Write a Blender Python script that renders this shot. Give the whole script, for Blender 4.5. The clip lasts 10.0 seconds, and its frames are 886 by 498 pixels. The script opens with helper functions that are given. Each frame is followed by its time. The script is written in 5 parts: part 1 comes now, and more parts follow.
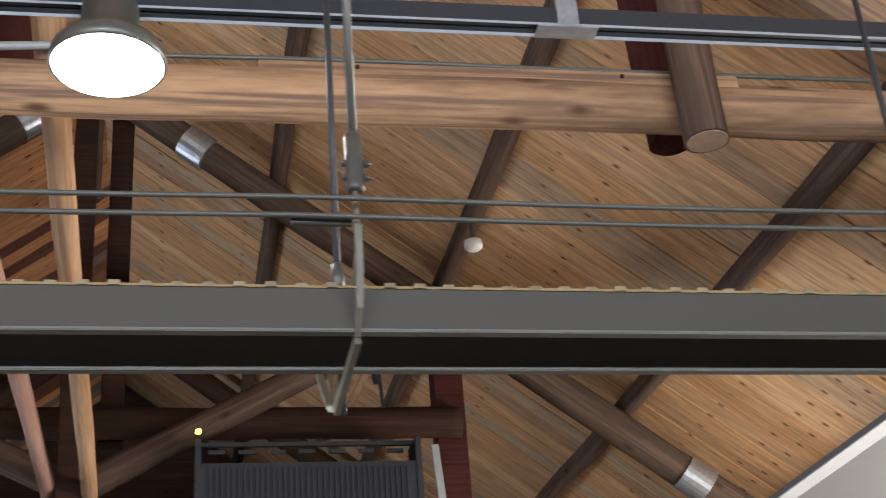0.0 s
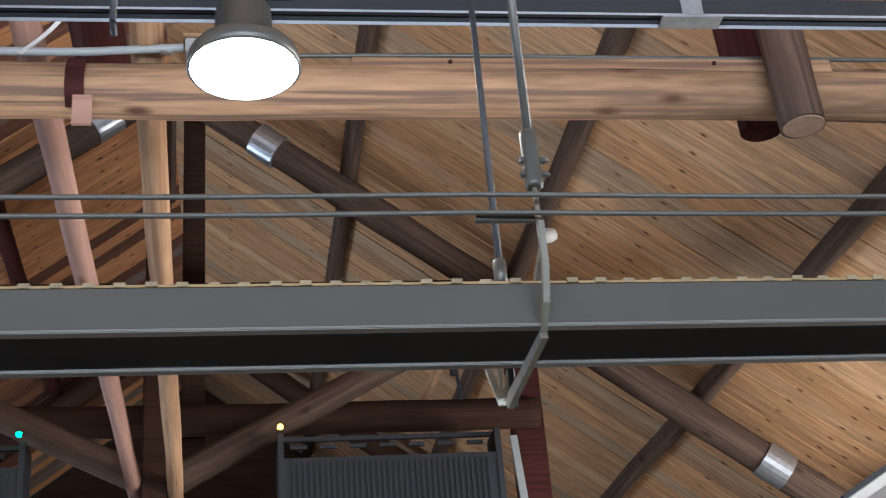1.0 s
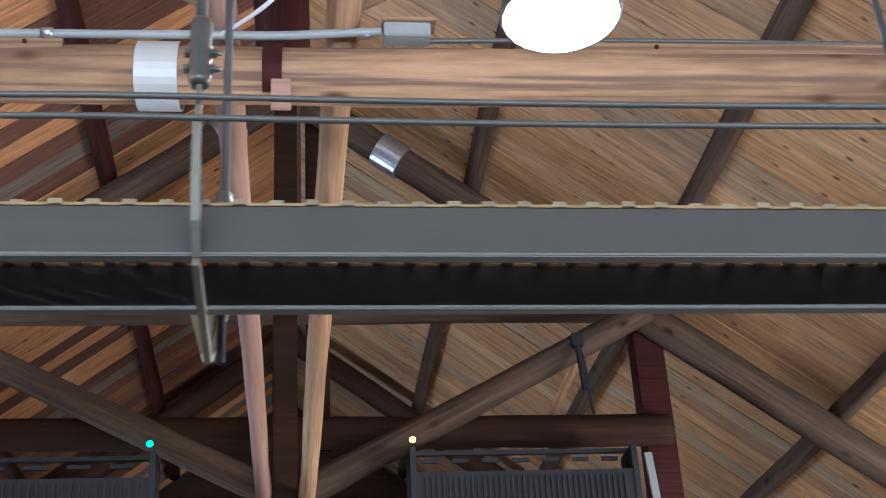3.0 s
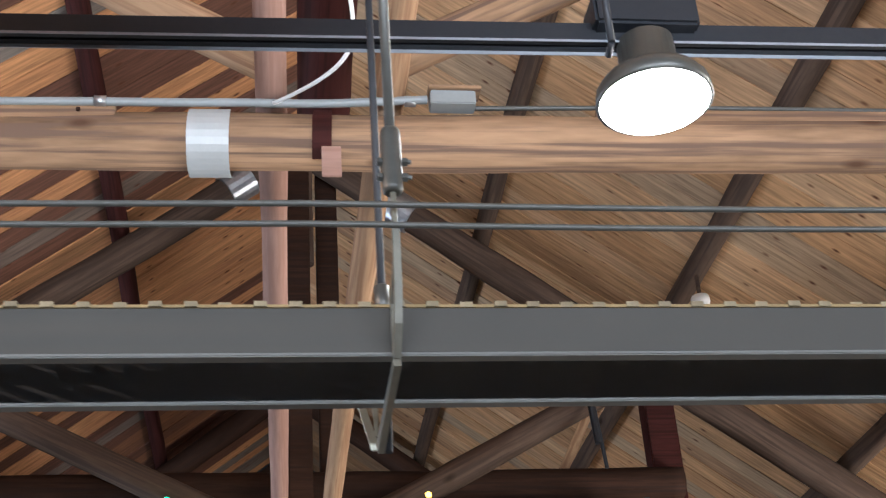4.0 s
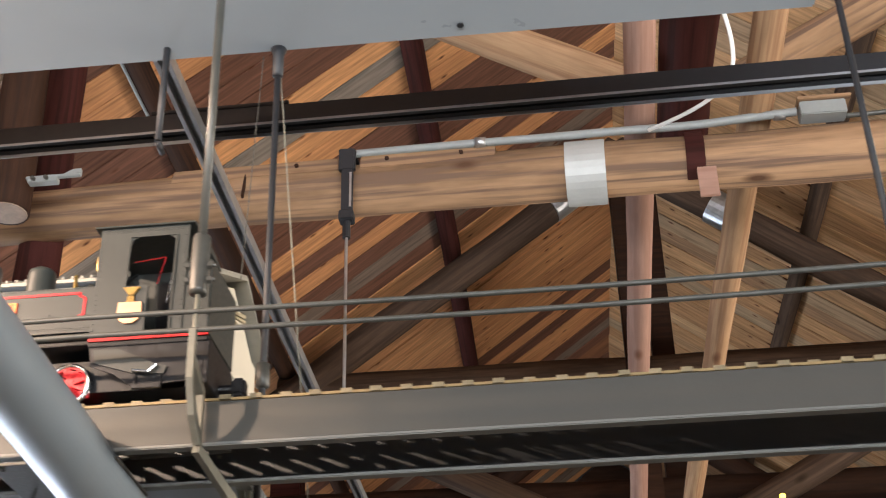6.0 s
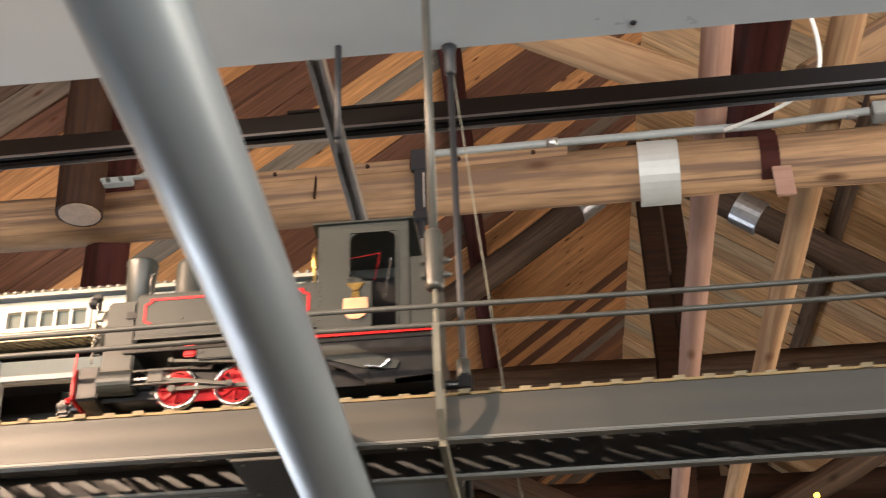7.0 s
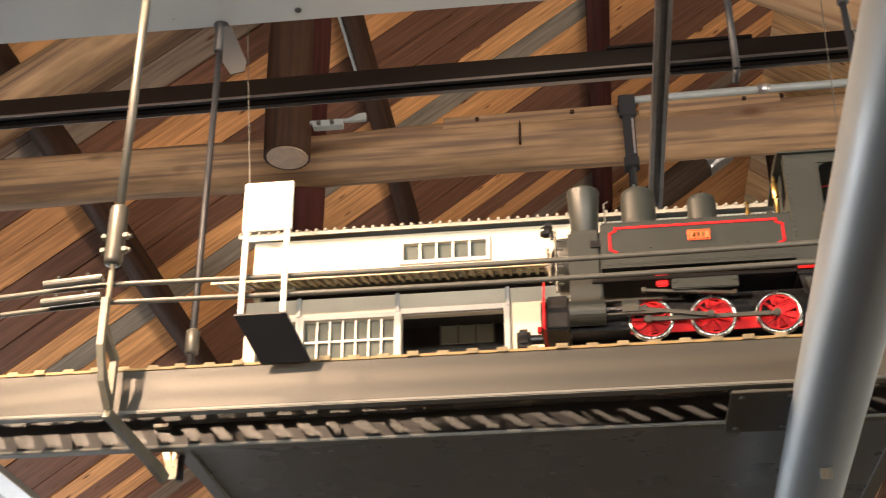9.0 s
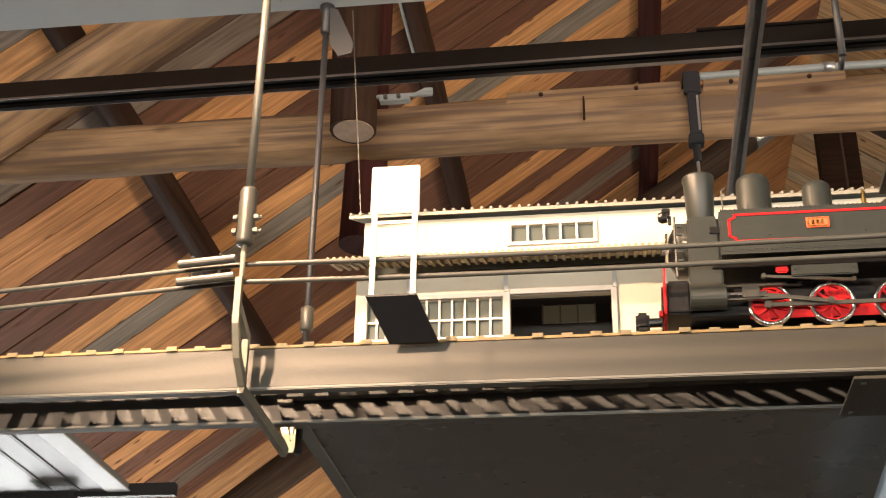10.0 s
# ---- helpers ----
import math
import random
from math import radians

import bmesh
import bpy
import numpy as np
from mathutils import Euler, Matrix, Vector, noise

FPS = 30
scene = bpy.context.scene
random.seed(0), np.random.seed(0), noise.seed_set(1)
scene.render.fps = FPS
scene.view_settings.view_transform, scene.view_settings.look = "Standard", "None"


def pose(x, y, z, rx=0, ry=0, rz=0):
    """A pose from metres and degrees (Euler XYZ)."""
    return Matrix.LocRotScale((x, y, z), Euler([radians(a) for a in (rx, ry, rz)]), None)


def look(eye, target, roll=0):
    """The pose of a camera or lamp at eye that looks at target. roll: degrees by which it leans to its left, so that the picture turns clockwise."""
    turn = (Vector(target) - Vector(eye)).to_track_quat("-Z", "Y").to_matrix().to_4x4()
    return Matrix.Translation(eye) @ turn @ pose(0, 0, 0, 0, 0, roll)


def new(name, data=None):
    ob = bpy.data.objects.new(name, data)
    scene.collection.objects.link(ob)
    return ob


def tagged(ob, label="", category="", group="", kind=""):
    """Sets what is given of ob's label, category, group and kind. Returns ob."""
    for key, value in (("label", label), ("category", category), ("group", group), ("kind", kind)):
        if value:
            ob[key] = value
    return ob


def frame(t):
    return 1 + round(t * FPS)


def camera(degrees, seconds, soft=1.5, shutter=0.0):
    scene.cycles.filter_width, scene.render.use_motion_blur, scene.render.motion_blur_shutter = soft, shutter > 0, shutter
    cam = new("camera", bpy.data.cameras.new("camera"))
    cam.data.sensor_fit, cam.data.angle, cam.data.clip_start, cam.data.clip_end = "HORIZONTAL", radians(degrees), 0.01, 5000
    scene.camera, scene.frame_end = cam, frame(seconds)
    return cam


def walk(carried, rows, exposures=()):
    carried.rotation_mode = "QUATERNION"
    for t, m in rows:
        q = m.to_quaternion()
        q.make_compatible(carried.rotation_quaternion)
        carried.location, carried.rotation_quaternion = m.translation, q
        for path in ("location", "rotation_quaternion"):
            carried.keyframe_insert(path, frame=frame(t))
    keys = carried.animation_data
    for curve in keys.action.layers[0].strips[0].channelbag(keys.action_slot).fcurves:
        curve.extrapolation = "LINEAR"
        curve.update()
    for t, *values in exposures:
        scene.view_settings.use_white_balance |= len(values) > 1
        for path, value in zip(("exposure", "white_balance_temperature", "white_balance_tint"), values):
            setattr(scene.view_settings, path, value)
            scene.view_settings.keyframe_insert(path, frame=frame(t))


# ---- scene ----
cam = camera(36.89, 10.0, soft=1.1, shutter=0.4)
PATH = [
    (0, (4.164, -2.267, 1.500), (4.745, 0.351, 2.843), -4.69),
    (0.5, (3.993, -2.266, 1.508), (4.506, 0.373, 2.840), -5.21),
    (1, (3.898, -2.264, 1.510), (4.372, 0.381, 2.844), -5.03),
    (1.5, (3.767, -2.158, 1.498), (4.190, 0.472, 2.878), -4.37),
    (2, (3.568, -2.002, 1.521), (3.954, 0.624, 2.918), -4.62),
    (2.2, (3.534, -1.962, 1.496), (3.892, 0.669, 2.893), -4.23),
    (3.3, (3.041, -1.800, 1.533), (3.400, 0.827, 2.938), -3.21),
    (3.5, (2.970, -1.845, 1.513), (3.343, 0.765, 2.944), -3.33),
    (4, (2.823, -1.931, 1.569), (3.219, 0.643, 3.058), -4.16),
    (4.5, (2.667, -2.027, 1.557), (2.977, 0.552, 3.057), -5.15),
    (5, (2.569, -2.103, 1.547), (2.626, 0.502, 3.034), -3.72),
    (5.5, (2.463, -2.143, 1.562), (2.212, 0.440, 3.067), -1.10),
    (6.8, (1.873, -2.279, 1.588), (1.703, 0.303, 3.106), -2.44),
    (7, (1.780, -2.255, 1.571), (1.595, 0.325, 3.090), -2.19),
    (7.5, (1.559, -2.178, 1.571), (1.337, 0.390, 3.105), -1.53),
    (8, (1.337, -2.177, 1.571), (1.089, 0.391, 3.103), -0.96),
    (8.5, (1.082, -2.205, 1.590), (0.812, 0.387, 3.076), -1.08),
    (9, (0.923, -2.248, 1.575), (0.621, 0.368, 3.012), -0.34),
    (9.5, (0.809, -2.309, 1.570), (0.465, 0.323, 2.969), 0.32),
    (10, (0.737, -2.343, 1.572), (0.370, 0.299, 2.945), 0.91),
]
EXPOSURES = [(0.0, 0.3, 5500, 10), (2.0, 0.5, 4800, 10), (4.0, 0.5, 5200, 10), (5.5, 0.42, 5600, 10), (7.0, 0.25, 6200, 10), (8.5, 0.08, 6450, 10), (10.0, -0.05, 6800, 10)]
walk(cam, [(t, look(eye, target, roll)) for t, eye, target, roll in PATH], EXPOSURES)

# ---- world, sun and large lights ----
world = bpy.data.worlds.new("world")
scene.world = world
world.use_nodes = True
wn = world.node_tree
sky = wn.nodes.new("ShaderNodeTexSky")
sky.sky_type, sky.sun_disc = "NISHITA", False
sky.sun_elevation, sky.sun_rotation = radians(30), radians(215)
wn.links.new(sky.outputs[0], wn.nodes["Background"].inputs[0])
wn.nodes["Background"].inputs[1].default_value = 0.10


def lamp_area(name, m, sx, sy, power, color):
    d = bpy.data.lights.new(name, "AREA")
    d.shape, d.size, d.size_y, d.energy, d.color = "RECTANGLE", sx, sy, power, color
    ob = new(name, d)
    ob.matrix_world = m
    return ob


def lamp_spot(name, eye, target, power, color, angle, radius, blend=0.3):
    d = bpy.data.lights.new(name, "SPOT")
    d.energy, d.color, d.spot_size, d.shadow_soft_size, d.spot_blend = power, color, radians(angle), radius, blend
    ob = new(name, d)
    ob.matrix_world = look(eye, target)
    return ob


# area lamps added as unseen fill daylight by the front and two side walls
lamp_area("fill_light_front", look((3.2, -7.6, 2.3), (3.2, -6.2, 12.7)), 12.0, 3.2, 6000, (1.0, 0.95, 0.88))
lamp_area("fill_light_east", look((12.6, 5.0, 2.2), (6, 6, 6)), 9.0, 2.2, 1800, (1.0, 0.84, 0.66))
lamp_area("fill_light_west", look((-6.2, 10.5, 2.2), (0, 7.0, 6.5)), 7.0, 2.2, 900, (0.94, 0.97, 1.0))
# warm display spotlight under the overhead sheet, over the end of the model station
lamp_spot("display_spot_light", (-0.28, -0.50, 3.62), (0.42, 0.16, 2.62), 270, (1.0, 0.66, 0.43), 118, 0.03, 0.5)
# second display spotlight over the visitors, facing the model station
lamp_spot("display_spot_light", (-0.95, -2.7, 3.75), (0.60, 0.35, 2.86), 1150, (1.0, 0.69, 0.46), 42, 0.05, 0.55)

# ---- materials ----


def mat(name, color, rough=0.6, metal=0.0, var=0.25, scale=8.0, bump=0.15, fine=60.0, stretch=(1, 1, 1), dark=None, per_object=0.0, per_island=0.0, coat=0.0, knots=None, streak=None):
    m = bpy.data.materials.new(name)
    m.use_nodes = True
    n, l = m.node_tree.nodes, m.node_tree.links
    b = n["Principled BSDF"]
    b.inputs["Roughness"].default_value, b.inputs["Metallic"].default_value = rough, metal
    b.inputs["Coat Weight"].default_value = coat
    if streak:
        b.inputs["Specular IOR Level"].default_value = 0.02
    tc, mp = n.new("ShaderNodeTexCoord"), n.new("ShaderNodeMapping")
    mp.inputs["Scale"].default_value = stretch
    l.new(tc.outputs["Object"], mp.inputs[0])
    big, small = n.new("ShaderNodeTexNoise"), n.new("ShaderNodeTexNoise")
    big.inputs["Scale"].default_value, small.inputs["Scale"].default_value = scale, fine
    big.inputs["Detail"].default_value = 4
    small.inputs["Detail"].default_value = 3
    for t in (big, small):
        l.new(mp.outputs[0], t.inputs["Vector"])
    mix = n.new("ShaderNodeMix")
    mix.data_type = "RGBA"
    dk = dark or tuple(c * (1 - var) for c in color)
    mix.inputs[6].default_value, mix.inputs[7].default_value = (*dk, 1), (*color, 1)
    ramp = n.new("ShaderNodeMapRange")
    ramp.inputs[1].default_value, ramp.inputs[2].default_value = 0.32, 0.68
    add = n.new("ShaderNodeMath")
    add.operation = "MULTIPLY_ADD"
    add.inputs[1].default_value = 0.35
    l.new(small.outputs[0], add.inputs[0])
    half = n.new("ShaderNodeMath")
    half.operation = "MULTIPLY"
    half.inputs[1].default_value = 0.65
    l.new(big.outputs[0], half.inputs[0])
    l.new(half.outputs[0], add.inputs[2])
    l.new(add.outputs[0], ramp.inputs[0])
    l.new(ramp.outputs[0], mix.inputs[0])
    out = mix.outputs[2]
    if streak:
        sm, sn = n.new("ShaderNodeMapping"), n.new("ShaderNodeTexNoise")
        sm.inputs["Scale"].default_value = (0.7, 26, 26)
        sn.inputs["Scale"].default_value, sn.inputs["Detail"].default_value = 1.0, 6
        l.new(tc.outputs["Object"], sm.inputs[0])
        l.new(sm.outputs[0], sn.inputs["Vector"])
        sr, sx = n.new("ShaderNodeMapRange"), n.new("ShaderNodeMix")
        sr.inputs[1].default_value, sr.inputs[2].default_value = 0.47, 0.62
        sx.data_type = "RGBA"
        l.new(sn.outputs[0], sr.inputs[0])
        l.new(sr.outputs[0], sx.inputs[0])
        l.new(out, sx.inputs[6])
        sx.inputs[7].default_value = (*streak, 1)
        out = sx.outputs[2]
    if knots:
        km, kv = n.new("ShaderNodeMapping"), n.new("ShaderNodeTexVoronoi")
        km.inputs["Scale"].default_value = (1.5, 3.4, 3.4)
        kv.inputs["Scale"].default_value = 1.0
        l.new(tc.outputs["Object"], km.inputs[0])
        l.new(km.outputs[0], kv.inputs["Vector"])
        kr, kx = n.new("ShaderNodeMapRange"), n.new("ShaderNodeMix")
        kr.inputs[1].default_value, kr.inputs[2].default_value = 0.05, 0.15
        kx.data_type = "RGBA"
        l.new(kv.outputs["Distance"], kr.inputs[0])
        l.new(kr.outputs[0], kx.inputs[0])
        kx.inputs[6].default_value = (*knots, 1)
        l.new(out, kx.inputs[7])
        out = kx.outputs[2]
    if per_object or per_island:
        src = n.new("ShaderNodeObjectInfo").outputs["Random"] if per_object else n.new("ShaderNodeNewGeometry").outputs["Random Per Island"]
        hsv = n.new("ShaderNodeHueSaturation")
        mr = n.new("ShaderNodeMapRange")
        a = per_object or per_island
        mr.inputs[3].default_value, mr.inputs[4].default_value = 1 - a, 1 + a
        l.new(src, mr.inputs[0])
        l.new(mr.outputs[0], hsv.inputs["Value"])
        l.new(out, hsv.inputs["Color"])
        out = hsv.outputs[0]
    l.new(out, b.inputs["Base Color"])
    rr = n.new("ShaderNodeMapRange")
    rr.inputs[3].default_value, rr.inputs[4].default_value = max(rough - 0.12, 0.03), min(rough + 0.12, 1)
    l.new(small.outputs[0], rr.inputs[0])
    l.new(rr.outputs[0], b.inputs["Roughness"])
    if bump:
        bp = n.new("ShaderNodeBump")
        bp.inputs["Strength"].default_value, bp.inputs["Distance"].default_value = bump, 0.01
        l.new(add.outputs[0], bp.inputs["Height"])
        l.new(bp.outputs[0], b.inputs["Normal"])
    return m


def glow(name, color, strength):
    m = bpy.data.materials.new(name)
    m.use_nodes = True
    b = m.node_tree.nodes["Principled BSDF"]
    b.inputs["Base Color"].default_value = (*color, 1)
    b.inputs["Emission Color"].default_value = (*color, 1)
    b.inputs["Emission Strength"].default_value = strength
    return m


def board_material(name, tones, knots=True):
    """Sawn boards: grain along local x, a tone for every board, dark knots."""
    m = bpy.data.materials.new(name)
    m.use_nodes = True
    n, l = m.node_tree.nodes, m.node_tree.links
    b = n["Principled BSDF"]
    b.inputs["Roughness"].default_value = 0.62
    b.inputs["Specular IOR Level"].default_value = 0.22
    tc, mp = n.new("ShaderNodeTexCoord"), n.new("ShaderNodeMapping")
    mp.inputs["Scale"].default_value = (1.0, 14.0, 14.0)
    l.new(tc.outputs["Object"], mp.inputs[0])
    geo = n.new("ShaderNodeNewGeometry")
    info = n.new("ShaderNodeObjectInfo")
    shift = n.new("ShaderNodeVectorMath")
    shift.operation = "ADD"
    both = n.new("ShaderNodeMath")
    both.operation = "ADD"
    l.new(geo.outputs["Random Per Island"], both.inputs[0])
    l.new(info.outputs["Random"], both.inputs[1])
    frac = n.new("ShaderNodeMath")
    frac.operation = "FRACT"
    l.new(both.outputs[0], frac.inputs[0])
    comb = n.new("ShaderNodeCombineXYZ")
    k = n.new("ShaderNodeMath")
    k.operation = "MULTIPLY"
    k.inputs[1].default_value = 40
    l.new(frac.outputs[0], k.inputs[0])
    l.new(k.outputs[0], comb.inputs[0])
    l.new(mp.outputs[0], shift.inputs[0])
    l.new(comb.outputs[0], shift.inputs[1])
    grain = n.new("ShaderNodeTexNoise")
    grain.inputs["Scale"].default_value, grain.inputs["Detail"].default_value = 2.2, 5
    l.new(shift.outputs[0], grain.inputs["Vector"])
    ramp = n.new("ShaderNodeValToRGB")
    for i, (pos, col) in enumerate(tones):
        e = ramp.color_ramp.elements[i] if i < 2 else ramp.color_ramp.elements.new(pos)
        e.position, e.color = pos, (*col, 1)
    l.new(frac.outputs[0], ramp.inputs[0])
    mul = n.new("ShaderNodeMix")
    mul.data_type, mul.blend_type = "RGBA", "MULTIPLY"
    mul.inputs[0].default_value = 1
    gr = n.new("ShaderNodeMapRange")
    gr.inputs[1].default_value, gr.inputs[2].default_value, gr.inputs[3].default_value, gr.inputs[4].default_value = 0.3, 0.7, 0.58, 1.2
    l.new(grain.outputs[0], gr.inputs[0])
    l.new(ramp.outputs[0], mul.inputs[6])
    l.new(gr.outputs[0], mul.inputs[7])
    out = mul.outputs[2]
    if knots:
        mp2 = n.new("ShaderNodeMapping")
        mp2.inputs["Scale"].default_value = (2.6, 5.5, 5.5)
        l.new(tc.outputs["Object"], mp2.inputs[0])
        vor = n.new("ShaderNodeTexVoronoi")
        vor.inputs["Scale"].default_value = 1.0
        l.new(mp2.outputs[0], vor.inputs["Vector"])
        kr = n.new("ShaderNodeMapRange")
        kr.inputs[1].default_value, kr.inputs[2].default_value, kr.inputs[3].default_value, kr.inputs[4].default_value = 0.06, 0.15, 0.0, 1.0
        l.new(vor.outputs["Distance"], kr.inputs[0])
        km = n.new("ShaderNodeMix")
        km.data_type = "RGBA"
        km.inputs[6].default_value = (0.10, 0.035, 0.012, 1)
        l.new(kr.outputs[0], km.inputs[0])
        l.new(out, km.inputs[7])
        out = km.outputs[2]
    l.new(out, b.inputs["Base Color"])
    bp = n.new("ShaderNodeBump")
    bp.inputs["Strength"].default_value, bp.inputs["Distance"].default_value = 0.25, 0.006
    l.new(grain.outputs[0], bp.inputs["Height"])
    l.new(bp.outputs[0], b.inputs["Normal"])
    return m


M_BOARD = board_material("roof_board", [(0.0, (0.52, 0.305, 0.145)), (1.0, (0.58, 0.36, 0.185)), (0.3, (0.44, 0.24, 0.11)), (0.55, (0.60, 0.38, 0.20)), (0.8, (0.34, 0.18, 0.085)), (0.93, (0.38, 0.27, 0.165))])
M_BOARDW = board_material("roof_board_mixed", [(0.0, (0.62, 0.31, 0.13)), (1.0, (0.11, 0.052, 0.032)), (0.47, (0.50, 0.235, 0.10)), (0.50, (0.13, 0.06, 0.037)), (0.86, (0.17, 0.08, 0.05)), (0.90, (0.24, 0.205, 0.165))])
M_LOG = mat("weathered_log", (0.39, 0.245, 0.14), 0.6, var=0.68, scale=1.7, bump=0.6, fine=11, stretch=(0.35, 2.2, 2.2), knots=(0.09, 0.05, 0.03), streak=(0.15, 0.098, 0.068))
M_LOGMID = mat("grey_brown_log", (0.115, 0.078, 0.056), 0.62, var=0.5, scale=2.6, bump=0.6, fine=12, stretch=(0.4, 3, 3), knots=(0.03, 0.02, 0.014), streak=(0.06, 0.042, 0.032))
M_LOGDARK = mat("dark_log", (0.05, 0.027, 0.018), 0.6, var=0.55, scale=2.2, bump=0.6, fine=14, stretch=(0.35, 3, 3), streak=(0.028, 0.017, 0.013))
M_LOGRED = mat("red_brown_timber", (0.058, 0.02, 0.017), 0.6, var=0.4, scale=2.2, bump=0.3, fine=16, stretch=(0.4, 3, 3), streak=(0.03, 0.012, 0.01))
M_LOGPINK = mat("peeled_pink_pole", (0.38, 0.235, 0.18), 0.6, var=0.4, scale=2.0, bump=0.5, fine=14, stretch=(0.35, 3, 3), knots=(0.16, 0.08, 0.05), streak=(0.27, 0.16, 0.12))
M_LOGTAN = mat("peeled_tan_pole", (0.44, 0.28, 0.16), 0.6, var=0.45, scale=2.0, bump=0.5, fine=14, stretch=(0.35, 3, 3), knots=(0.14, 0.07, 0.04), streak=(0.24, 0.14, 0.08))
M_ENDGRAIN = mat("log_end_grain", (0.27, 0.18, 0.115), 0.7, var=0.35, scale=18, bump=0.3, fine=60)
M_BEAM = mat("olive_grey_steel_paint", (0.058, 0.055, 0.045), 0.5, var=0.14, scale=5, bump=0.05, fine=120)
# bridge paint for the far channel, its cool shade mixed into the colour
M_BEAMIN = mat("steel_paint_blue_shade", (0.060, 0.070, 0.082), 0.5, var=0.2, scale=5, bump=0.05, fine=120)
M_ZINC = mat("dull_zinc_sheet", (0.44, 0.455, 0.44), 0.55, metal=0.25, var=0.12, scale=7, bump=0.05, fine=60)
M_BEAMLIP = mat("grey_steel_paint", (0.155, 0.158, 0.145), 0.5, var=0.15, scale=6, bump=0.05, fine=120)
M_EDGE = mat("bare_aluminium_edge", (0.34, 0.36, 0.39), 0.45, metal=0.4, var=0.1, scale=12, bump=0.0)
M_SLEEPER = mat("sleeper_wood", (0.26, 0.21, 0.12), 0.7, var=0.4, scale=25, bump=0.2, fine=160, per_object=0.18)
M_STRIP = mat("ochre_edge_strip", (0.30, 0.21, 0.085), 0.6, var=0.3, scale=30, bump=0.1, fine=160)
M_RAILS = mat("model_rail_brass", (0.42, 0.36, 0.24), 0.35, metal=0.9, var=0.2, scale=10, bump=0.0)
M_BLACK = mat("black_rail_paint", (0.010, 0.012, 0.016), 0.55, var=0.3, scale=8, bump=0.03)
M_GALV = mat("galvanised_steel", (0.50, 0.52, 0.54), 0.36, metal=0.85, var=0.3, scale=20, bump=0.06, fine=90)
M_ROD = mat("grey_painted_rod", (0.075, 0.075, 0.066), 0.4, metal=0.3, var=0.25, scale=20, bump=0.1, fine=140)
M_PIPE = mat("grey_painted_tube", (0.27, 0.325, 0.37), 0.45, metal=0.3, var=0.03, scale=3, bump=0.0, fine=8)
M_PANEL = mat("blue_grey_sheet", (0.36, 0.405, 0.44), 0.33, metal=0.1, var=0.06, scale=1.5, bump=0.0, fine=8)
M_SHELF = mat("dark_grey_sheet", (0.165, 0.182, 0.195), 0.28, metal=0.1, var=0.05, scale=1.5, bump=0.0, fine=6)
M_CABLE = mat("dark_cable_sheath", (0.075, 0.075, 0.065), 0.45, var=0.25, scale=30, bump=0.05)
M_CONDUIT = mat("grey_conduit", (0.24, 0.255, 0.25), 0.45, var=0.15, scale=10, bump=0.03)
M_BRACKET = M_PLATEPAINT = mat("grey_green_bracket_paint", (0.20, 0.195, 0.155), 0.5, metal=0.2, var=0.3, scale=18, bump=0.1)
M_BRACKET = mat("pale_zinc_bracket", (0.58, 0.59, 0.48), 0.42, metal=0.35, var=0.3, scale=18, bump=0.1)
M_LOCO = mat("loco_dark_green_black", (0.030, 0.034, 0.030), 0.42, var=0.25, scale=9, bump=0.05, fine=90)
M_LOCOBLK = mat("loco_black", (0.008, 0.008, 0.009), 0.35, var=0.3, scale=12, bump=0.05, fine=90)
M_RED = mat("signal_red_paint", (0.55, 0.014, 0.018), 0.35, var=0.15, scale=14, bump=0.02)
M_STEEL = mat("bright_steel", (0.62, 0.62, 0.62), 0.25, metal=1.0, var=0.15, scale=20, bump=0.0)
M_BRASS = mat("brass", (0.62, 0.42, 0.14), 0.3, metal=1.0, var=0.15, scale=20, bump=0.0)
M_COPPER = mat("copper_emblem", (0.74, 0.42, 0.25), 0.4, metal=0.5, var=0.12, scale=30, bump=0.05)
M_PLATE = mat("orange_number_plate", (0.75, 0.16, 0.06), 0.4, var=0.1, scale=30, bump=0.0)
M_WHITE = mat("white_paint", (0.70, 0.68, 0.62), 0.5, var=0.06, scale=6, bump=0.03)
M_LIGHTGREY = mat("light_grey_sheet", (0.12, 0.12, 0.119), 0.5, var=0.06, scale=2, bump=0.0)
M_CREAM = mat("cream_plaster", (0.56, 0.52, 0.42), 0.6, var=0.08, scale=5, bump=0.06)
M_GREYTRIM = mat("grey_painted_trim", (0.36, 0.37, 0.37), 0.5, var=0.12, scale=12, bump=0.04)
M_ROOFTILE = mat("grey_model_roof", (0.26, 0.25, 0.21), 0.6, var=0.25, scale=14, bump=0.1)
M_CANOPY = mat("khaki_model_roof", (0.40, 0.34, 0.21), 0.6, var=0.25, scale=14, bump=0.1)
# near-black base colour paints the shade inside the station rooms
M_ROOMSHADE = mat("painted_room_shade", (0.05, 0.045, 0.04), 0.7, var=0.3, scale=6, bump=0.0)
M_PANE = mat("frosted_model_pane", (0.10, 0.115, 0.105), 0.15, var=0.2, scale=9, bump=0.0)
M_BACKPANE = mat("painted_backlight_pane", (0.72, 0.78, 0.70), 0.4, var=0.1, scale=9, bump=0.0)
M_PLASTER = mat("hall_wall_plaster", (0.26, 0.23, 0.19), 0.7, var=0.15, scale=1.5, bump=0.1, fine=20)
M_FLOOR = mat("hall_floor_concrete", (0.17, 0.16, 0.145), 0.55, var=0.2, scale=1.2, bump=0.05, fine=20)
M_PLASTIC = mat("white_plastic", (0.75, 0.74, 0.70), 0.4, var=0.05, scale=10, bump=0.0)
M_LED = glow("led_diffuser", (1.0, 0.93, 0.74), 60.0)
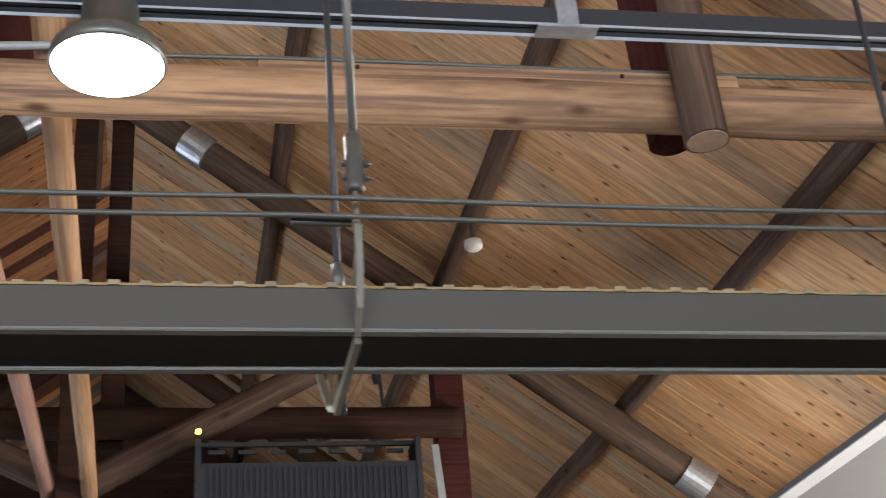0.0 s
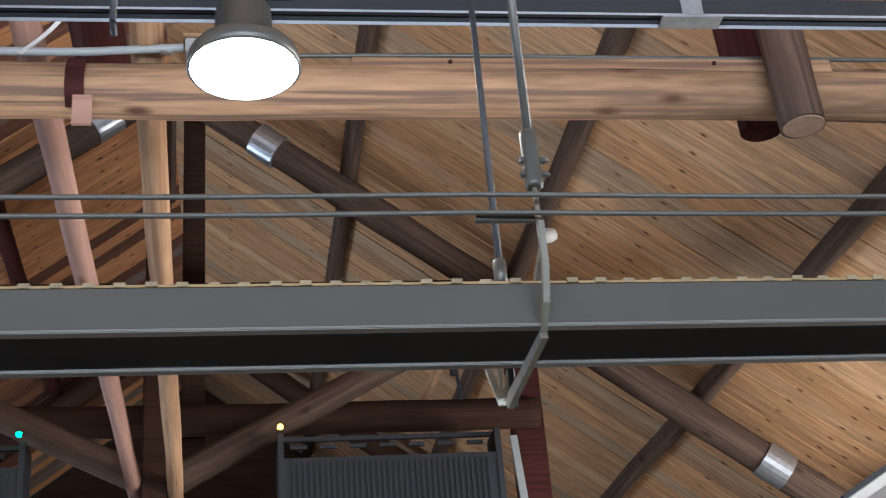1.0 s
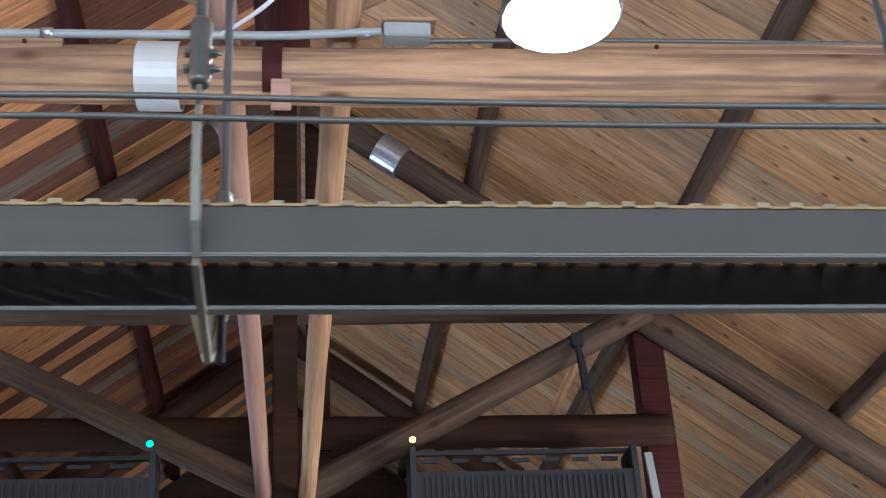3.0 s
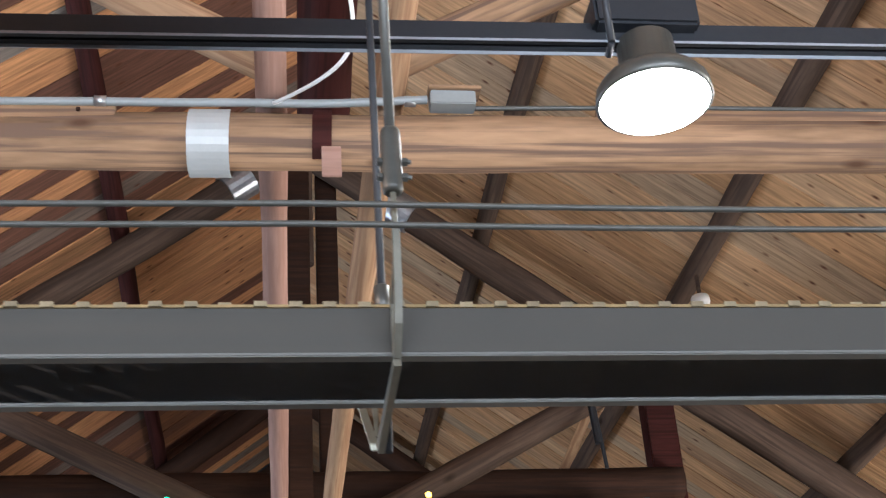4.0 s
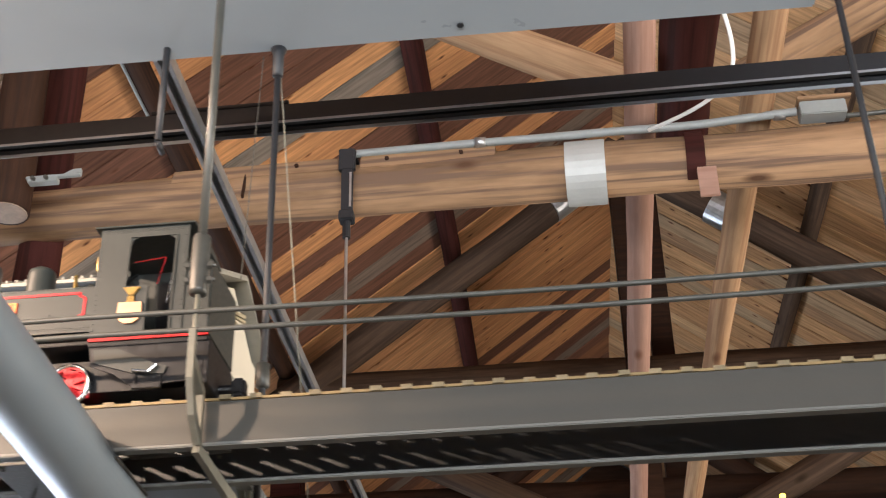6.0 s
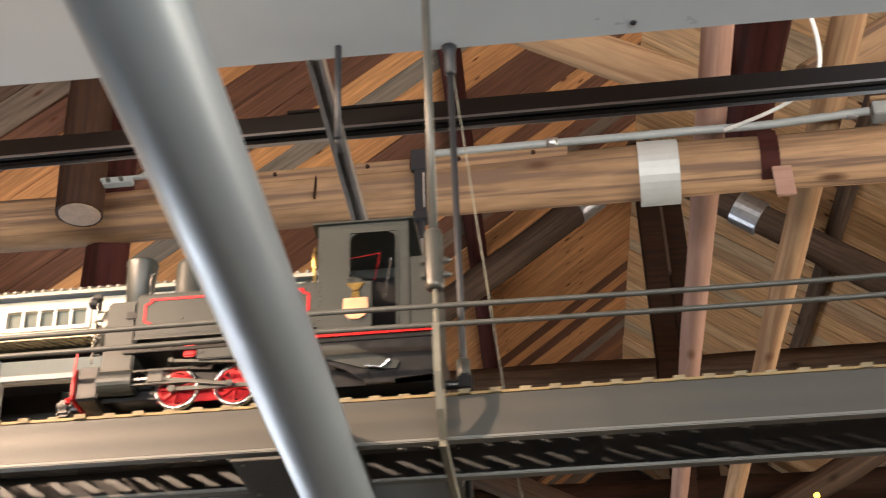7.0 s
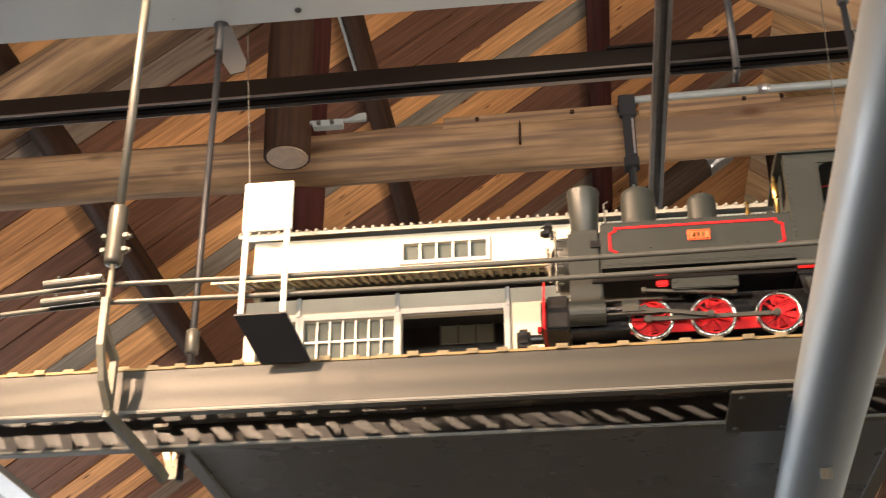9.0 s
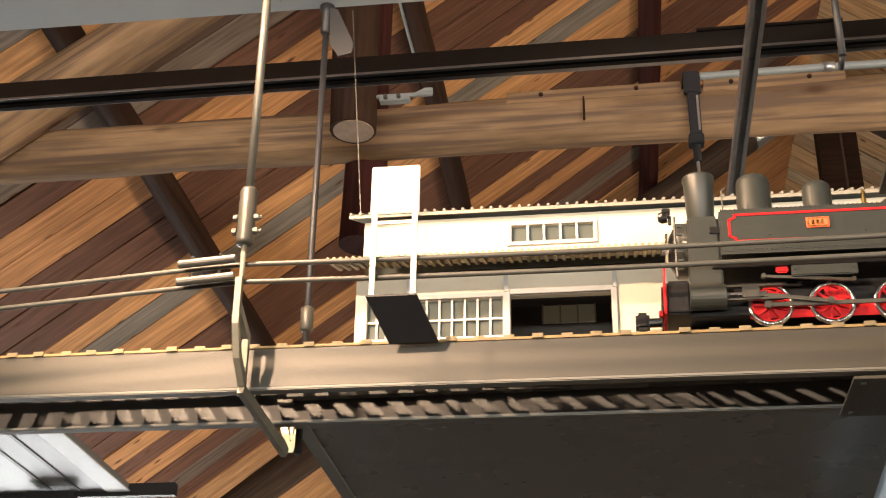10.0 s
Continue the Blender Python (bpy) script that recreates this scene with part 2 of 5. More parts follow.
M_YLED = glow("yellow_indicator", (1.0, 0.62, 0.05), 6.0)
M_GLED = glow("green_indicator", (0.05, 1.0, 0.3), 6.0)

# ---- mesh helpers ----


def part(name, bm, material, parent=None, label="", smooth=False):
    """Links a bmesh as one mesh object, under a thing or part if given."""
    me = bpy.data.meshes.new(name)
    bmesh.ops.recalc_face_normals(bm, faces=bm.faces)
    bm.to_mesh(me)
    bm.free()
    me.materials.append(material)
    if smooth:
        for p in me.polygons:
            p.use_smooth = len(p.vertices) < 6
    ob = new(name, me)
    if parent is not None:
        ob.parent = parent
    return tagged(ob, label)


def shared(name, me, parent, m):
    ob = new(name, me)
    ob.parent = parent
    ob.matrix_basis = m
    return ob


def box(bm, x0, x1, y0, y1, z0, z1, bevel=0.0, m=None):
    r = bmesh.ops.create_cube(bm, size=1)
    vs = r["verts"]
    bmesh.ops.scale(bm, vec=(x1 - x0, y1 - y0, z1 - z0), verts=vs)
    bmesh.ops.translate(bm, vec=((x0 + x1) / 2, (y0 + y1) / 2, (z0 + z1) / 2), verts=vs)
    if bevel:
        es = list({e for v in vs for e in v.link_edges})
        r = bmesh.ops.bevel(bm, geom=es, offset=bevel, segments=2, affect="EDGES")
        vs = list({v for f in r["faces"] for v in f.verts} | {v for v in vs if v.is_valid})
    if m is not None:
        bmesh.ops.transform(bm, matrix=m, verts=vs)
    return bm


def tube(bm, a, b, r0, r1=None, seg=16, caps=True):
    """A round bar from a to b."""
    a, b = Vector(a), Vector(b)
    d = b - a
    m = Matrix.Translation((a + b) / 2) @ d.to_track_quat("Z", "Y").to_matrix().to_4x4()
    bmesh.ops.create_cone(bm, cap_ends=caps, segments=seg, radius1=r0, radius2=r0 if r1 is None else r1, depth=d.length, matrix=m)
    return bm


def prism(bm, pts, y0, y1, axis="y"):
    """A plate with the outline pts extruded along an axis."""
    def at(p, q):
        return {"x": (q, p[0], p[1]), "y": (p[0], q, p[1]), "z": (p[0], p[1], q)}[axis]
    lo = [bm.verts.new(at(p, y0)) for p in pts]
    hi = [bm.verts.new(at(p, y1)) for p in pts]
    bm.faces.new(lo)
    bm.faces.new(hi[::-1])
    for i in range(len(pts)):
        j = (i + 1) % len(pts)
        bm.faces.new((lo[i], lo[j], hi[j], hi[i]))
    return bm


def lathe(bm, prof, m=None, seg=24):
    """Turned shape: profile of (radius, height) about z."""
    rings = []
    for r, h in prof:
        rings.append([bm.verts.new(((m or Matrix()) @ Vector((r * math.cos(2 * math.pi * i / seg), r * math.sin(2 * math.pi * i / seg), h)))) for i in range(seg)])
    for a, b in zip(rings, rings[1:]):
        for i in range(seg):
            bm.faces.new((a[i], a[(i + 1) % seg], b[(i + 1) % seg], b[i]))
    for ring in (rings[0], rings[-1]):
        bm.faces.new(ring)
    return bm


def log_mesh(bm, a, b, r0, r1, seg=18, rings=16, rough=0.06, seed=0):
    """A peeled log: a wavering, knobbly round bar along local x from a to b."""
    a, b = Vector(a), Vector(b)
    d = b - a
    q = d.to_track_quat("X", "Z").to_matrix()
    loops = []
    for i in range(rings + 1):
        f = i / rings
        c = a + d * f
        loop = []
        for k in range(seg):
            an = 2 * math.pi * k / seg
            r = r0 + (r1 - r0) * f
            w = noise.noise(Vector((f * d.length * 1.1 + seed * 7.3, math.cos(an) * 0.8, math.sin(an) * 0.8)))
            bend = 0.25 * r * noise.noise(Vector((f * d.length * 0.35, seed * 3.1, 0)))
            rr = r * (1 + rough * 2 * w)
            loop.append(bm.verts.new(c + q @ Vector((0, math.cos(an) * rr + bend, math.sin(an) * rr + bend * 0.5))))
        loops.append(loop)
    for p, s in zip(loops, loops[1:]):
        for k in range(seg):
            bm.faces.new((p[k], p[(k + 1) % seg], s[(k + 1) % seg], s[k]))
    bm.faces.new(loops[0][::-1])
    bm.faces.new(loops[-1])
    return bm


def log_thing(name, a, b, r0, r1, material, label, category="log", group="", seed=0, rings=16):
    """A log whose origin lies at a with its x axis along it, so that the grain follows it."""
    a, b = Vector(a), Vector(b)
    bm = log_mesh(bmesh.new(), (0, 0, 0), ((b - a).length, 0, 0), r0, r1, seed=seed, rings=rings)
    ob = part(name, bm, material, smooth=True)
    ob.matrix_world = Matrix.Translation(a) @ (b - a).to_track_quat("X", "Z").to_matrix().to_4x4()
    return tagged(ob, label, category, group)


def empty(name, m, label, category, group="", kind=""):
    ob = new(name)
    ob.empty_display_size = 0.1
    ob.matrix_world = m
    return tagged(ob, label, category, group, kind)


# ---- the hall ----
CX, APEX, PITCH = 3.2, 10.80, 0.748
SL = math.hypot(1, PITCH)


def setting(name, bm, material, label, category=""):
    return tagged(part(name, bm, material), label, category or name.split("_")[0], "", "structure")


setting("floor", box(bmesh.new(), -7, 13.4, -8.2, 22, -0.2, 0), M_FLOOR, "grey concrete floor of the exhibition hall")
WALL_Z = APEX - PITCH * 10.0
for nm, x0, x1 in (("wall_west", -7.0, -6.7), ("wall_east", 13.1, 13.4)):
    setting(nm, box(bmesh.new(), x0, x1, -8.2, 22, 0, WALL_Z + 0.3), M_PLASTER, "plain plastered side wall of the timber hall", "wall")
for nm, y0, y1 in (("wall_south", -8.2, -7.9), ("wall_north", 21.7, 22.0)):
    setting(nm, prism(bmesh.new(), [(-6.7, 0), (13.1, 0), (13.1, WALL_Z), (CX, APEX), (-6.7, WALL_Z)], y0, y1), M_LOGDARK, "dark boarded gable wall of the timber hall", "wall")


def roof_side(name, sgn):
    """Boards lying down the slope, one beside the other, with open joints."""
    root = empty(name, Matrix.Translation((CX, 0, APEX)) @ Matrix.Rotation(sgn * math.atan(PITCH), 4, "Y") @ Matrix.Rotation(0 if sgn > 0 else math.pi, 4, "Z"), "boarded underside of the pitched timber roof", "roof", "", "structure")
    length = 10.3 * SL
    part("sheathing", box(bmesh.new(), -0.1, length, -21.9 if sgn < 0 else -8.1, 8.1 if sgn < 0 else 21.9, 0.03, 0.07), M_BLACK, root)
    wid = 0.30
    bm = box(bmesh.new(), 0, length, -wid / 2 + 0.0075, wid / 2 - 0.0075, -0.016, 0.016)
    me = bpy.data.meshes.new("board")
    bm.to_mesh(me)
    bm.free()
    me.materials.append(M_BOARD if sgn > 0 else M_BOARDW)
    rnd = random.Random(5 if sgn > 0 else 9)
    y = -2.0
    while y < 21.6:
        shared("board", me, root, Matrix.Translation((0, y * (1 if sgn > 0 else -1), rnd.uniform(-0.006, 0.006))))
        y += wid
    return root


roof_side("roof_east", 1)
roof_side("roof_west", -1)


def on_roof(x, y, drop):
    """A place under the roof boards, square to the slope."""
    s = 1 if x > CX else -1
    return Vector((x - s * drop * PITCH / SL, y, APEX - PITCH * abs(x - CX) - drop / SL))


for i, (x, r, mt) in enumerate(((-4.4, 0.10, M_LOGDARK), (-2.54, 0.11, M_LOGDARK), (-0.7, 0.10, M_LOGDARK), (1.15, 0.11, M_LOGRED), (5.31, 0.11, M_LOGMID), (7.1, 0.12, M_LOGMID), (9.05, 0.12, M_LOGMID), (10.9, 0.11, M_LOGMID))):
    p = on_roof(x, 0, r + 0.012)
    log_thing("purlin", (p.x, -2, p.z), (p.x, 21, p.z), r, r * 0.92, mt, "round log purlin under the boarded roof", "purlin", "purlins", i, 40)

# near tie beam
LOGD = Vector((1, -0.057, -0.030))


def on_log(x, dy=0.0, dz=0.0):
    return Vector((x, 3.90 - 0.057 * (x - 2.25) + dy, 5.573 - 0.030 * (x - 2.25) + dz))


log_thing("tie_beam", on_log(-6.5), on_log(12.8), 0.152, 0.15, M_LOG, "thick peeled log tie beam with weathered brown surface", "log beam", "tie beams", 3, 90)
# far truss
TY = 10.8
log_thing("tie_beam", (-0.75, TY, 6.20), (7.1, TY, 6.14), 0.17, 0.165, M_LOGDARK, "thick dark log tie beam of the far truss", "log beam", "tie beams", 8, 60)
for s, nm in ((1, "east"), (-1, "west")):
    top = on_roof(CX + s * 0.1, TY, 0.42)
    foot = on_roof(CX + s * 9.4, TY, 0.42)
    log_thing("principal_rafter", top, foot, 0.17, 0.19, M_LOGMID, "dark round principal rafter of the far roof truss", "rafter", "principal rafters", 11 + s, 40)
log_thing("truss_strut", (3.25, TY - 0.22, 5.42), (6.95, TY - 0.22, 7.40), 0.15, 0.14, M_LOGMID, "dark diagonal log strut rising to the rafter", "strut", "truss struts", 21, 20)
log_thing("truss_strut", (3.15, TY - 0.22, 5.42), (-0.30, TY - 0.22, 7.18), 0.15, 0.14, M_LOGMID, "dark diagonal log strut rising to the rafter", "strut", "truss struts", 22, 20)
for x, w in ((7.02, 0.33), (-0.6, 0.33)):
    bm = box(bmesh.new(), -w / 2, w / 2, -0.12, 0.12, -2.6, 0, 0.015)
    ob = part("truss_post", bm, M_LOGRED)
    ob.matrix_world = Matrix.Translation((x, TY + 0.22, 7.55))
    tagged(ob, "red-brown squared timber post of the far truss", "post", "truss posts")
log_thing("collar_beam", (-0.7, TY + 0.1, 7.58), (7.1, TY + 0.1, 7.58), 0.17, 0.16, M_LOGMID, "dark weathered log collar beam of the far truss", "log beam", "tie beams", 9, 40)
bm = box(bmesh.new(), 0, 3.1, -0.03, 0.03, -0.05, 0.05, 0.006)
ob = part("brace_board", bm, M_LOGTAN)
ob.matrix_world = Matrix.Translation((5.9, TY + 0.25, 6.35)) @ Matrix.Rotation(radians(-62), 4, "Y") @ Matrix.Scale(0.33, 4, (1, 0, 0))
tagged(ob, "pale sawn brace board between strut and post", "brace")
# twin king posts of the far truss, and the pale stub between them
for x, y, z0 in ((3.16, TY - 0.45, 5.2), (3.50, TY + 0.30, 5.95)):
    bm = box(bmesh.new(), -0.12, 0.12, -0.10, 0.10, 0, 10.15 - z0, 0.015)
    ob = part("king_post", bm, M_LOGDARK)
    ob.matrix_world = Matrix.Translation((x, y, z0))
    tagged(ob, "dark squared king post of the far truss", "post", "king posts")
log_thing("post_stub", (3.25, TY - 0.42, 8.49), (3.25, TY - 0.42, 10.2), 0.075, 0.075, M_LOGMID, "grey peeled post end under the ridge", "post", "", 25, 12)
# dark fittings where the strut meets its tie
bm = bmesh.new()
tube(bm, (0, 0, 0.05), (0.03, -0.02, -0.5), 0.035, seg=8)
tube(bm, (0.04, 0, -0.1), (0.10, 0.02, -0.75), 0.02, seg=8)
box(bm, -0.06, 0.06, -0.05, 0.05, -0.02, 0.12, 0.01)
ob = part("hanging_fitting", bm, M_BLACK)
ob.matrix_world = Matrix.Translation((6.12, TY - 0.42, 6.92))
tagged(ob, "black fitting with dangling cables under the strut", "fitting")
# second truss behind
log_thing("tie_beam", (-0.75, 17.6, 6.3), (7.1, 17.6, 6.2), 0.17, 0.165, M_LOGDARK, "dark log tie beam of the last truss", "log beam", "tie beams", 31, 40)
for s in (1, -1):
    log_thing("principal_rafter", on_roof(CX + s * 0.1, 17.6, 0.42), on_roof(CX + s * 9.4, 17.6, 0.42), 0.17, 0.19, M_LOGDARK, "dark round principal rafter of the last roof truss", "rafter", "principal rafters", 41 + s, 40)
    log_thing("truss_strut", (CX + s * 0.1, 17.4, 5.6), (CX + s * 3.6, 17.4, 7.3), 0.15, 0.14, M_LOGMID, "dark diagonal log strut rising to the rafter", "strut", "truss struts", 51 + s, 20)

# poles along the hall, lying on the tie beams
log_thing("long_pole", (2.80, 1.2, 6.02), (2.97, 10.6, 5.36), 0.085, 0.075, M_LOGPINK, "pale pinkish peeled pole lying over the tie beam", "pole", "long poles", 61, 40)
log_thing("long_pole", (3.50, 1.2, 6.00), (3.36, 10.6, 5.26), 0.09, 0.075, M_LOGTAN, "tan peeled pole lying over the tie beam", "pole", "long poles", 62, 40)
log_thing("long_pole", (3.14, 1.2, 6.22), (3.145, 4.6, 6.20), 0.165, 0.155, M_LOGRED, "thick dark red-brown pole between the pale poles", "pole", "long poles", 63, 40)

# ---- the hanging track ----
TRK = Matrix.Translation((2.25, 0, 2.603)) @ Matrix.Rotation(-0.012, 4, "Z") @ Matrix.Rotation(0.0075, 4, "Y") @ Matrix.Translation((0, 0, -2.6))
X0, X1 = -4.5, 6.5
ZB, ZT = 2.532, 2.616
Y0, Y1 = 0.085, 0.300
DECK = empty("track_bridge", TRK, "olive-grey steel channel bridge carrying a model railway track", "model track")


def channel(name, y, s, parent, paint=None):
    """A steel channel: web, top flange and a lower lip."""
    bm = bmesh.new()
    box(bm, X0, X1, y, y + s * 0.006, ZB, ZT, 0.001)
    prism(bm, [(y + s * 0.006, ZT - 0.006), (y + s * 0.020, ZT - 0.006), (y + s * 0.020, ZT), (y + s * 0.006, ZT)], X0, X1, "x") if s > 0 else prism(bm, [(y, ZT - 0.006), (y + 0.02, ZT - 0.006), (y + 0.02, ZT), (y, ZT)], X0, X1, "x")
    ob = part(name, bm, paint or M_BEAM, parent)
    bm = box(bmesh.new(), X0, X1, min(y - s * 0.004, y + s * 0.022), max(y - s * 0.004, y + s * 0.022), ZB - 0.008, ZB - 0.0005, 0.002)
    part("lower_lip", bm, M_BEAMLIP, ob, "lighter grey rolled edge")
    return ob


channel("near_channel", Y0, 1, DECK)
channel("far_channel", Y1, -1, DECK, M_BEAMIN)
for y in (0.0835, 0.296):
    part("edge_strip", box(bmesh.new(), X0, X1, y, y + 0.008, ZT + 0.0006, ZT + 0.0062), M_STRIP, DECK, "ochre strip along the sleeper ends")
part("running_rail", box(bmesh.new(), X0, X1, 0.148, 0.151, ZT + 0.0106, ZT + 0.031), M_RAILS, DECK)
part("running_rail", box(bmesh.new(), X0, X1, 0.249, 0.252, ZT + 0.0106, ZT + 0.031), M_RAILS, DECK)


# ---- hangers ----
def hanger(x, near_top, far_top):
    root = empty("track_hanger", Matrix.Translation((x, 0, 0.003 - 0.0075 * (x - 2.25))), "grey steel rod hanger with bolted coupler and plate bracket", "hanger", "track hangers")
    part("upper_rod", tube(bmesh.new(), (0, 0, 2.90), (0, 0, near_top), 0.0095, seg=12), M_ROD, root, smooth=True)
    part("coupler", lathe(bmesh.new(), [(0.010, 2.80), (0.0175, 2.802), (0.0185, 2.81), (0.0185, 2.925), (0.016, 2.932), (0.010, 2.934)], seg=16), M_ROD, root, smooth=True)
    for z in (2.83, 2.862):
        bm = bmesh.new()
        tube(bm, (-0.026, -0.004, z), (0.034, -0.004, z), 0.0045, seg=8)
        tube(bm, (0.018, -0.004, z), (0.027, -0.004, z), 0.0085, seg=6)
        tube(bm, (-0.026, -0.004, z), (-0.018, -0.004, z), 0.0085, seg=6)
        part("bolt", bm, M_ROD, root)
    part("lower_rod", tube(bmesh.new(), (0, 0, 2.64), (0, 0, 2.802), 0.0055, seg=10), M_PLATEPAINT, root, smooth=True)
    bm = bmesh.new()
    t = 0.0065
    for pts in ([(-0.018, 2.72), (-0.004, 2.72), (-0.001, 2.620), (-0.015, 2.620)],
                [(-0.015, 2.620), (-0.001, 2.620), (0.030, 2.572), (0.0635, 2.545), (0.0635, 2.516), (0.014, 2.556)],
                [(-0.005, 2.672), (0.078, 2.632), (0.078, 2.612), (-0.005, 2.650)],
                [(0.064, 2.618), (0.078, 2.612), (0.078, 2.521), (0.064, 2.521)],
                [(0.060, 2.500), (0.070, 2.521), (0.310, 2.5205), (0.400, 2.523), (0.450, 2.515), (0.430, 2.490), (0.330, 2.494)]):
        prism(bm, pts, -t, t, "x")
    part("bracket_plate", bm, M_PLATEPAINT, root, "grey openwork steel bracket under the track")
    bm = bmesh.new()
    prism(bm, [(-0.040, 2.625), (-0.024, 2.625), (-0.002, 2.545), (0.020, 2.625), (0.034, 2.625), (0.004, 2.522), (-0.012, 2.522)], 0.492, 0.498)
    prism(bm, [(-0.009, 2.625), (0.004, 2.625), (0.001, 2.552), (-0.005, 2.552)], 0.4925, 0.4975)
    part("far_gusset", bm, M_BRACKET, root, "pale pointed openwork gusset")
    part("far_rod", tube(bmesh.new(), (0.02, 0.48, 2.512), (0.02, 0.48, far_top), 0.0085, seg=12), M_BLACK, root, smooth=True)
    part("far_rod_foot", lathe(bmesh.new(), [(0.009, 2.815), (0.016, 2.82), (0.016, 2.875), (0.009, 2.88)], Matrix.Translation((0.02, 0.48, 0)), 14), M_ROD, root, smooth=True)
    for z in {-1.5: (2.765, 2.725), 0.0: (2.765, 2.725), 4.5: (2.725,)}.get(x, ()):
        slope = 0.065 if x <= 0 else 0.0
        za = z - slope * 0.13
        bm = tube(bmesh.new(), (-0.130, -0.012, za), (-0.012, -0.012, z), 0.0092, seg=12)
        for k in (0.25, 0.75):
            c = Vector((-0.130, -0.012, za)).lerp(Vector((-0.012, -0.012, z)), k)
            tube(bm, c + Vector((0, -0.004, 0.004)), c + Vector((0, -0.006, 0.0125)), 0.0035, seg=6)
        part("cable_sleeve", bm, M_ROD, root)
    return root


for x, nt, ft in ((-1.5, 3.9, 3.9), (0.0, 3.83, 3.80), (1.60, 3.83, 3.80), (3.04, 4.6, 4.6), (4.50, 4.6, 4.6), (6.0, 4.6, 4.6)):
    hanger(x, nt, ft)

for z, y in ((2.765, -0.012), (2.725, -0.012)):
    bm = bmesh.new()
    loops = []
    for i in range(89):
        q = X0 + (X1 - X0) * i / 88
        zz = z - 0.006 * abs(math.sin((q + 0.1) * math.pi / 1.5)) + 0.065 * min(q, 0.0)
        loops.append([bm.verts.new((q - 2.25, y + 0.0056 * math.cos(k * math.pi / 4), zz + 0.0056 * math.sin(k * math.pi / 4))) for k in range(8)])
    for p, r in zip(loops, loops[1:]):
        for k in range(8):
            bm.faces.new((p[k], p[(k + 1) % 8], r[(k + 1) % 8], r[k]))
    ob = part("guard_cable", bm, M_CABLE, smooth=True)
    ob.matrix_world = TRK
    tagged(ob, "dark taut guard cable strung between the hangers", "cable", "guard cables")

# ---- overhead steelwork ----
bm = box(bmesh.new(), -5.0, 3.0, -0.75, 0.49, 3.792, 3.86, 0.006)
ob = part("overhead_sheet", bm, M_PANEL)
tagged(ob, "blue-grey painted sheet soffit above the track", "soffit panel")
for x in (1.333, 3.62):
    bm = tube(bmesh.new(), (x, 0.44, 3.50), (x, 0.44, 3.83), 0.009, seg=10)
    tube(bm, (x, 0.44, 3.50), (x + 0.0, 0.48, 3.49), 0.008, seg=10)
    tagged(part("hook_rod", bm, M_BLACK, smooth=True), "short black hooked steel rod under the overhead sheet", "rod", "hook rods")


def slotted_channel(name, length, material, label, category, group=""):
    """Strut channel along local x, open below, with slots."""
    bm = prism(bmesh.new(), [(-0.024, 0), (-0.024, -0.045), (-0.011, -0.045), (-0.011, -0.040), (-0.020, -0.040), (-0.020, -0.005), (0.020, -0.005), (0.020, -0.040), (0.011, -0.040), (0.011, -0.045), (0.024, -0.045), (0.024, 0)], 0, length, "x")
    return tagged(part(name, bm, material), label, category, group)


ob = slotted_channel("strut_channel", 9.0, M_GALV, "galvanised strut channel running under the roof", "strut channel")
ob.matrix_world = Matrix.Translation((1.212, 0.30, 4.045)) @ Matrix.Rotation(math.pi / 2, 4, "Z")
# black lighting rail
RAILM = Matrix.Translation((2.25, 1.15, 4.075)) @ Matrix.Rotation(-0.025, 4, "Z") @ Matrix.Rotation(0.009, 4, "Y")
rail = empty("lighting_rail", RAILM, "long black lighting track with a bright lower edge", "lighting track")
bm = prism(bmesh.new(), [(-0.026, 0.034), (-0.026, -0.034), (-0.006, -0.034), (-0.006, -0.016), (0.006, -0.016), (0.006, -0.034), (0.026, -0.034), (0.026, 0.034)], -7, 6, "x")
part("rail_body", bm, M_BLACK, rail)
part("rail_edge", box(bmesh.new(), -7, 6, -0.0285, -0.0262, -0.038, -0.030), M_EDGE, rail, "bright bare metal edge")
part("rail_edge", box(bmesh.new(), -7, 6, 0.0262, 0.0285, -0.046, -0.034), M_EDGE, rail, "bright bare metal edge")
part("rail_joint", box(bmesh.new(), -1.20, -0.75, -0.03, 0.03, 0.036, 0.048, 0.002), M_BLACK, rail)

# tube under the track
bm = bmesh.new()
tube(bm, (1.30, -3.4, 2.80), (1.40, 1.6, 2.38), 0.068, seg=40)
ob = part("support_tube", bm, M_PIPE, smooth=True)
tagged(ob, "thick grey painted steel tube crossing under the track", "tube")
bm = tube(bmesh.new(), (1.372, 0.27, 2.405), (1.372, 0.262, 2.425), 0.013, seg=6)
tagged(part("tube_bolt", bm, M_ROD), "hexagonal bolt head on the grey tube", "bolt")

# ---- display shelf and model station ----
bm = box(bmesh.new(), 0.012, 1.607, 0.30, 2.2, 2.600, 2.625, 0.002)
shelf = empty("display_shelf", Matrix(), "blue-grey sheet shelf under the model station", "shelf")
part("sheet", bm, M_SHELF, shelf)
for x in (0.012, 1.575):
    part("edge_angle", box(bmesh.new(), x, x + 0.032, 0.302, 2.198, 2.590, 2.5985, 0.001), M_BEAMLIP, shelf, "grey steel edge angle")
bm = bmesh.new()
box(bm, 1.19, 1.44, 0.088, 0.296, ZB - 0.016, ZB - 0.010, 0.001)
for x in (1.21, 1.30, 1.42):
    for y in (0.11, 0.27):
        tube(bm, (x, y, ZB - 0.016), (x, y, ZB - 0.021), 0.006, seg=8)
tagged(part("joint_plate", bm, M_BEAM), "grey bolted joint plate under the track bridge", "plate")

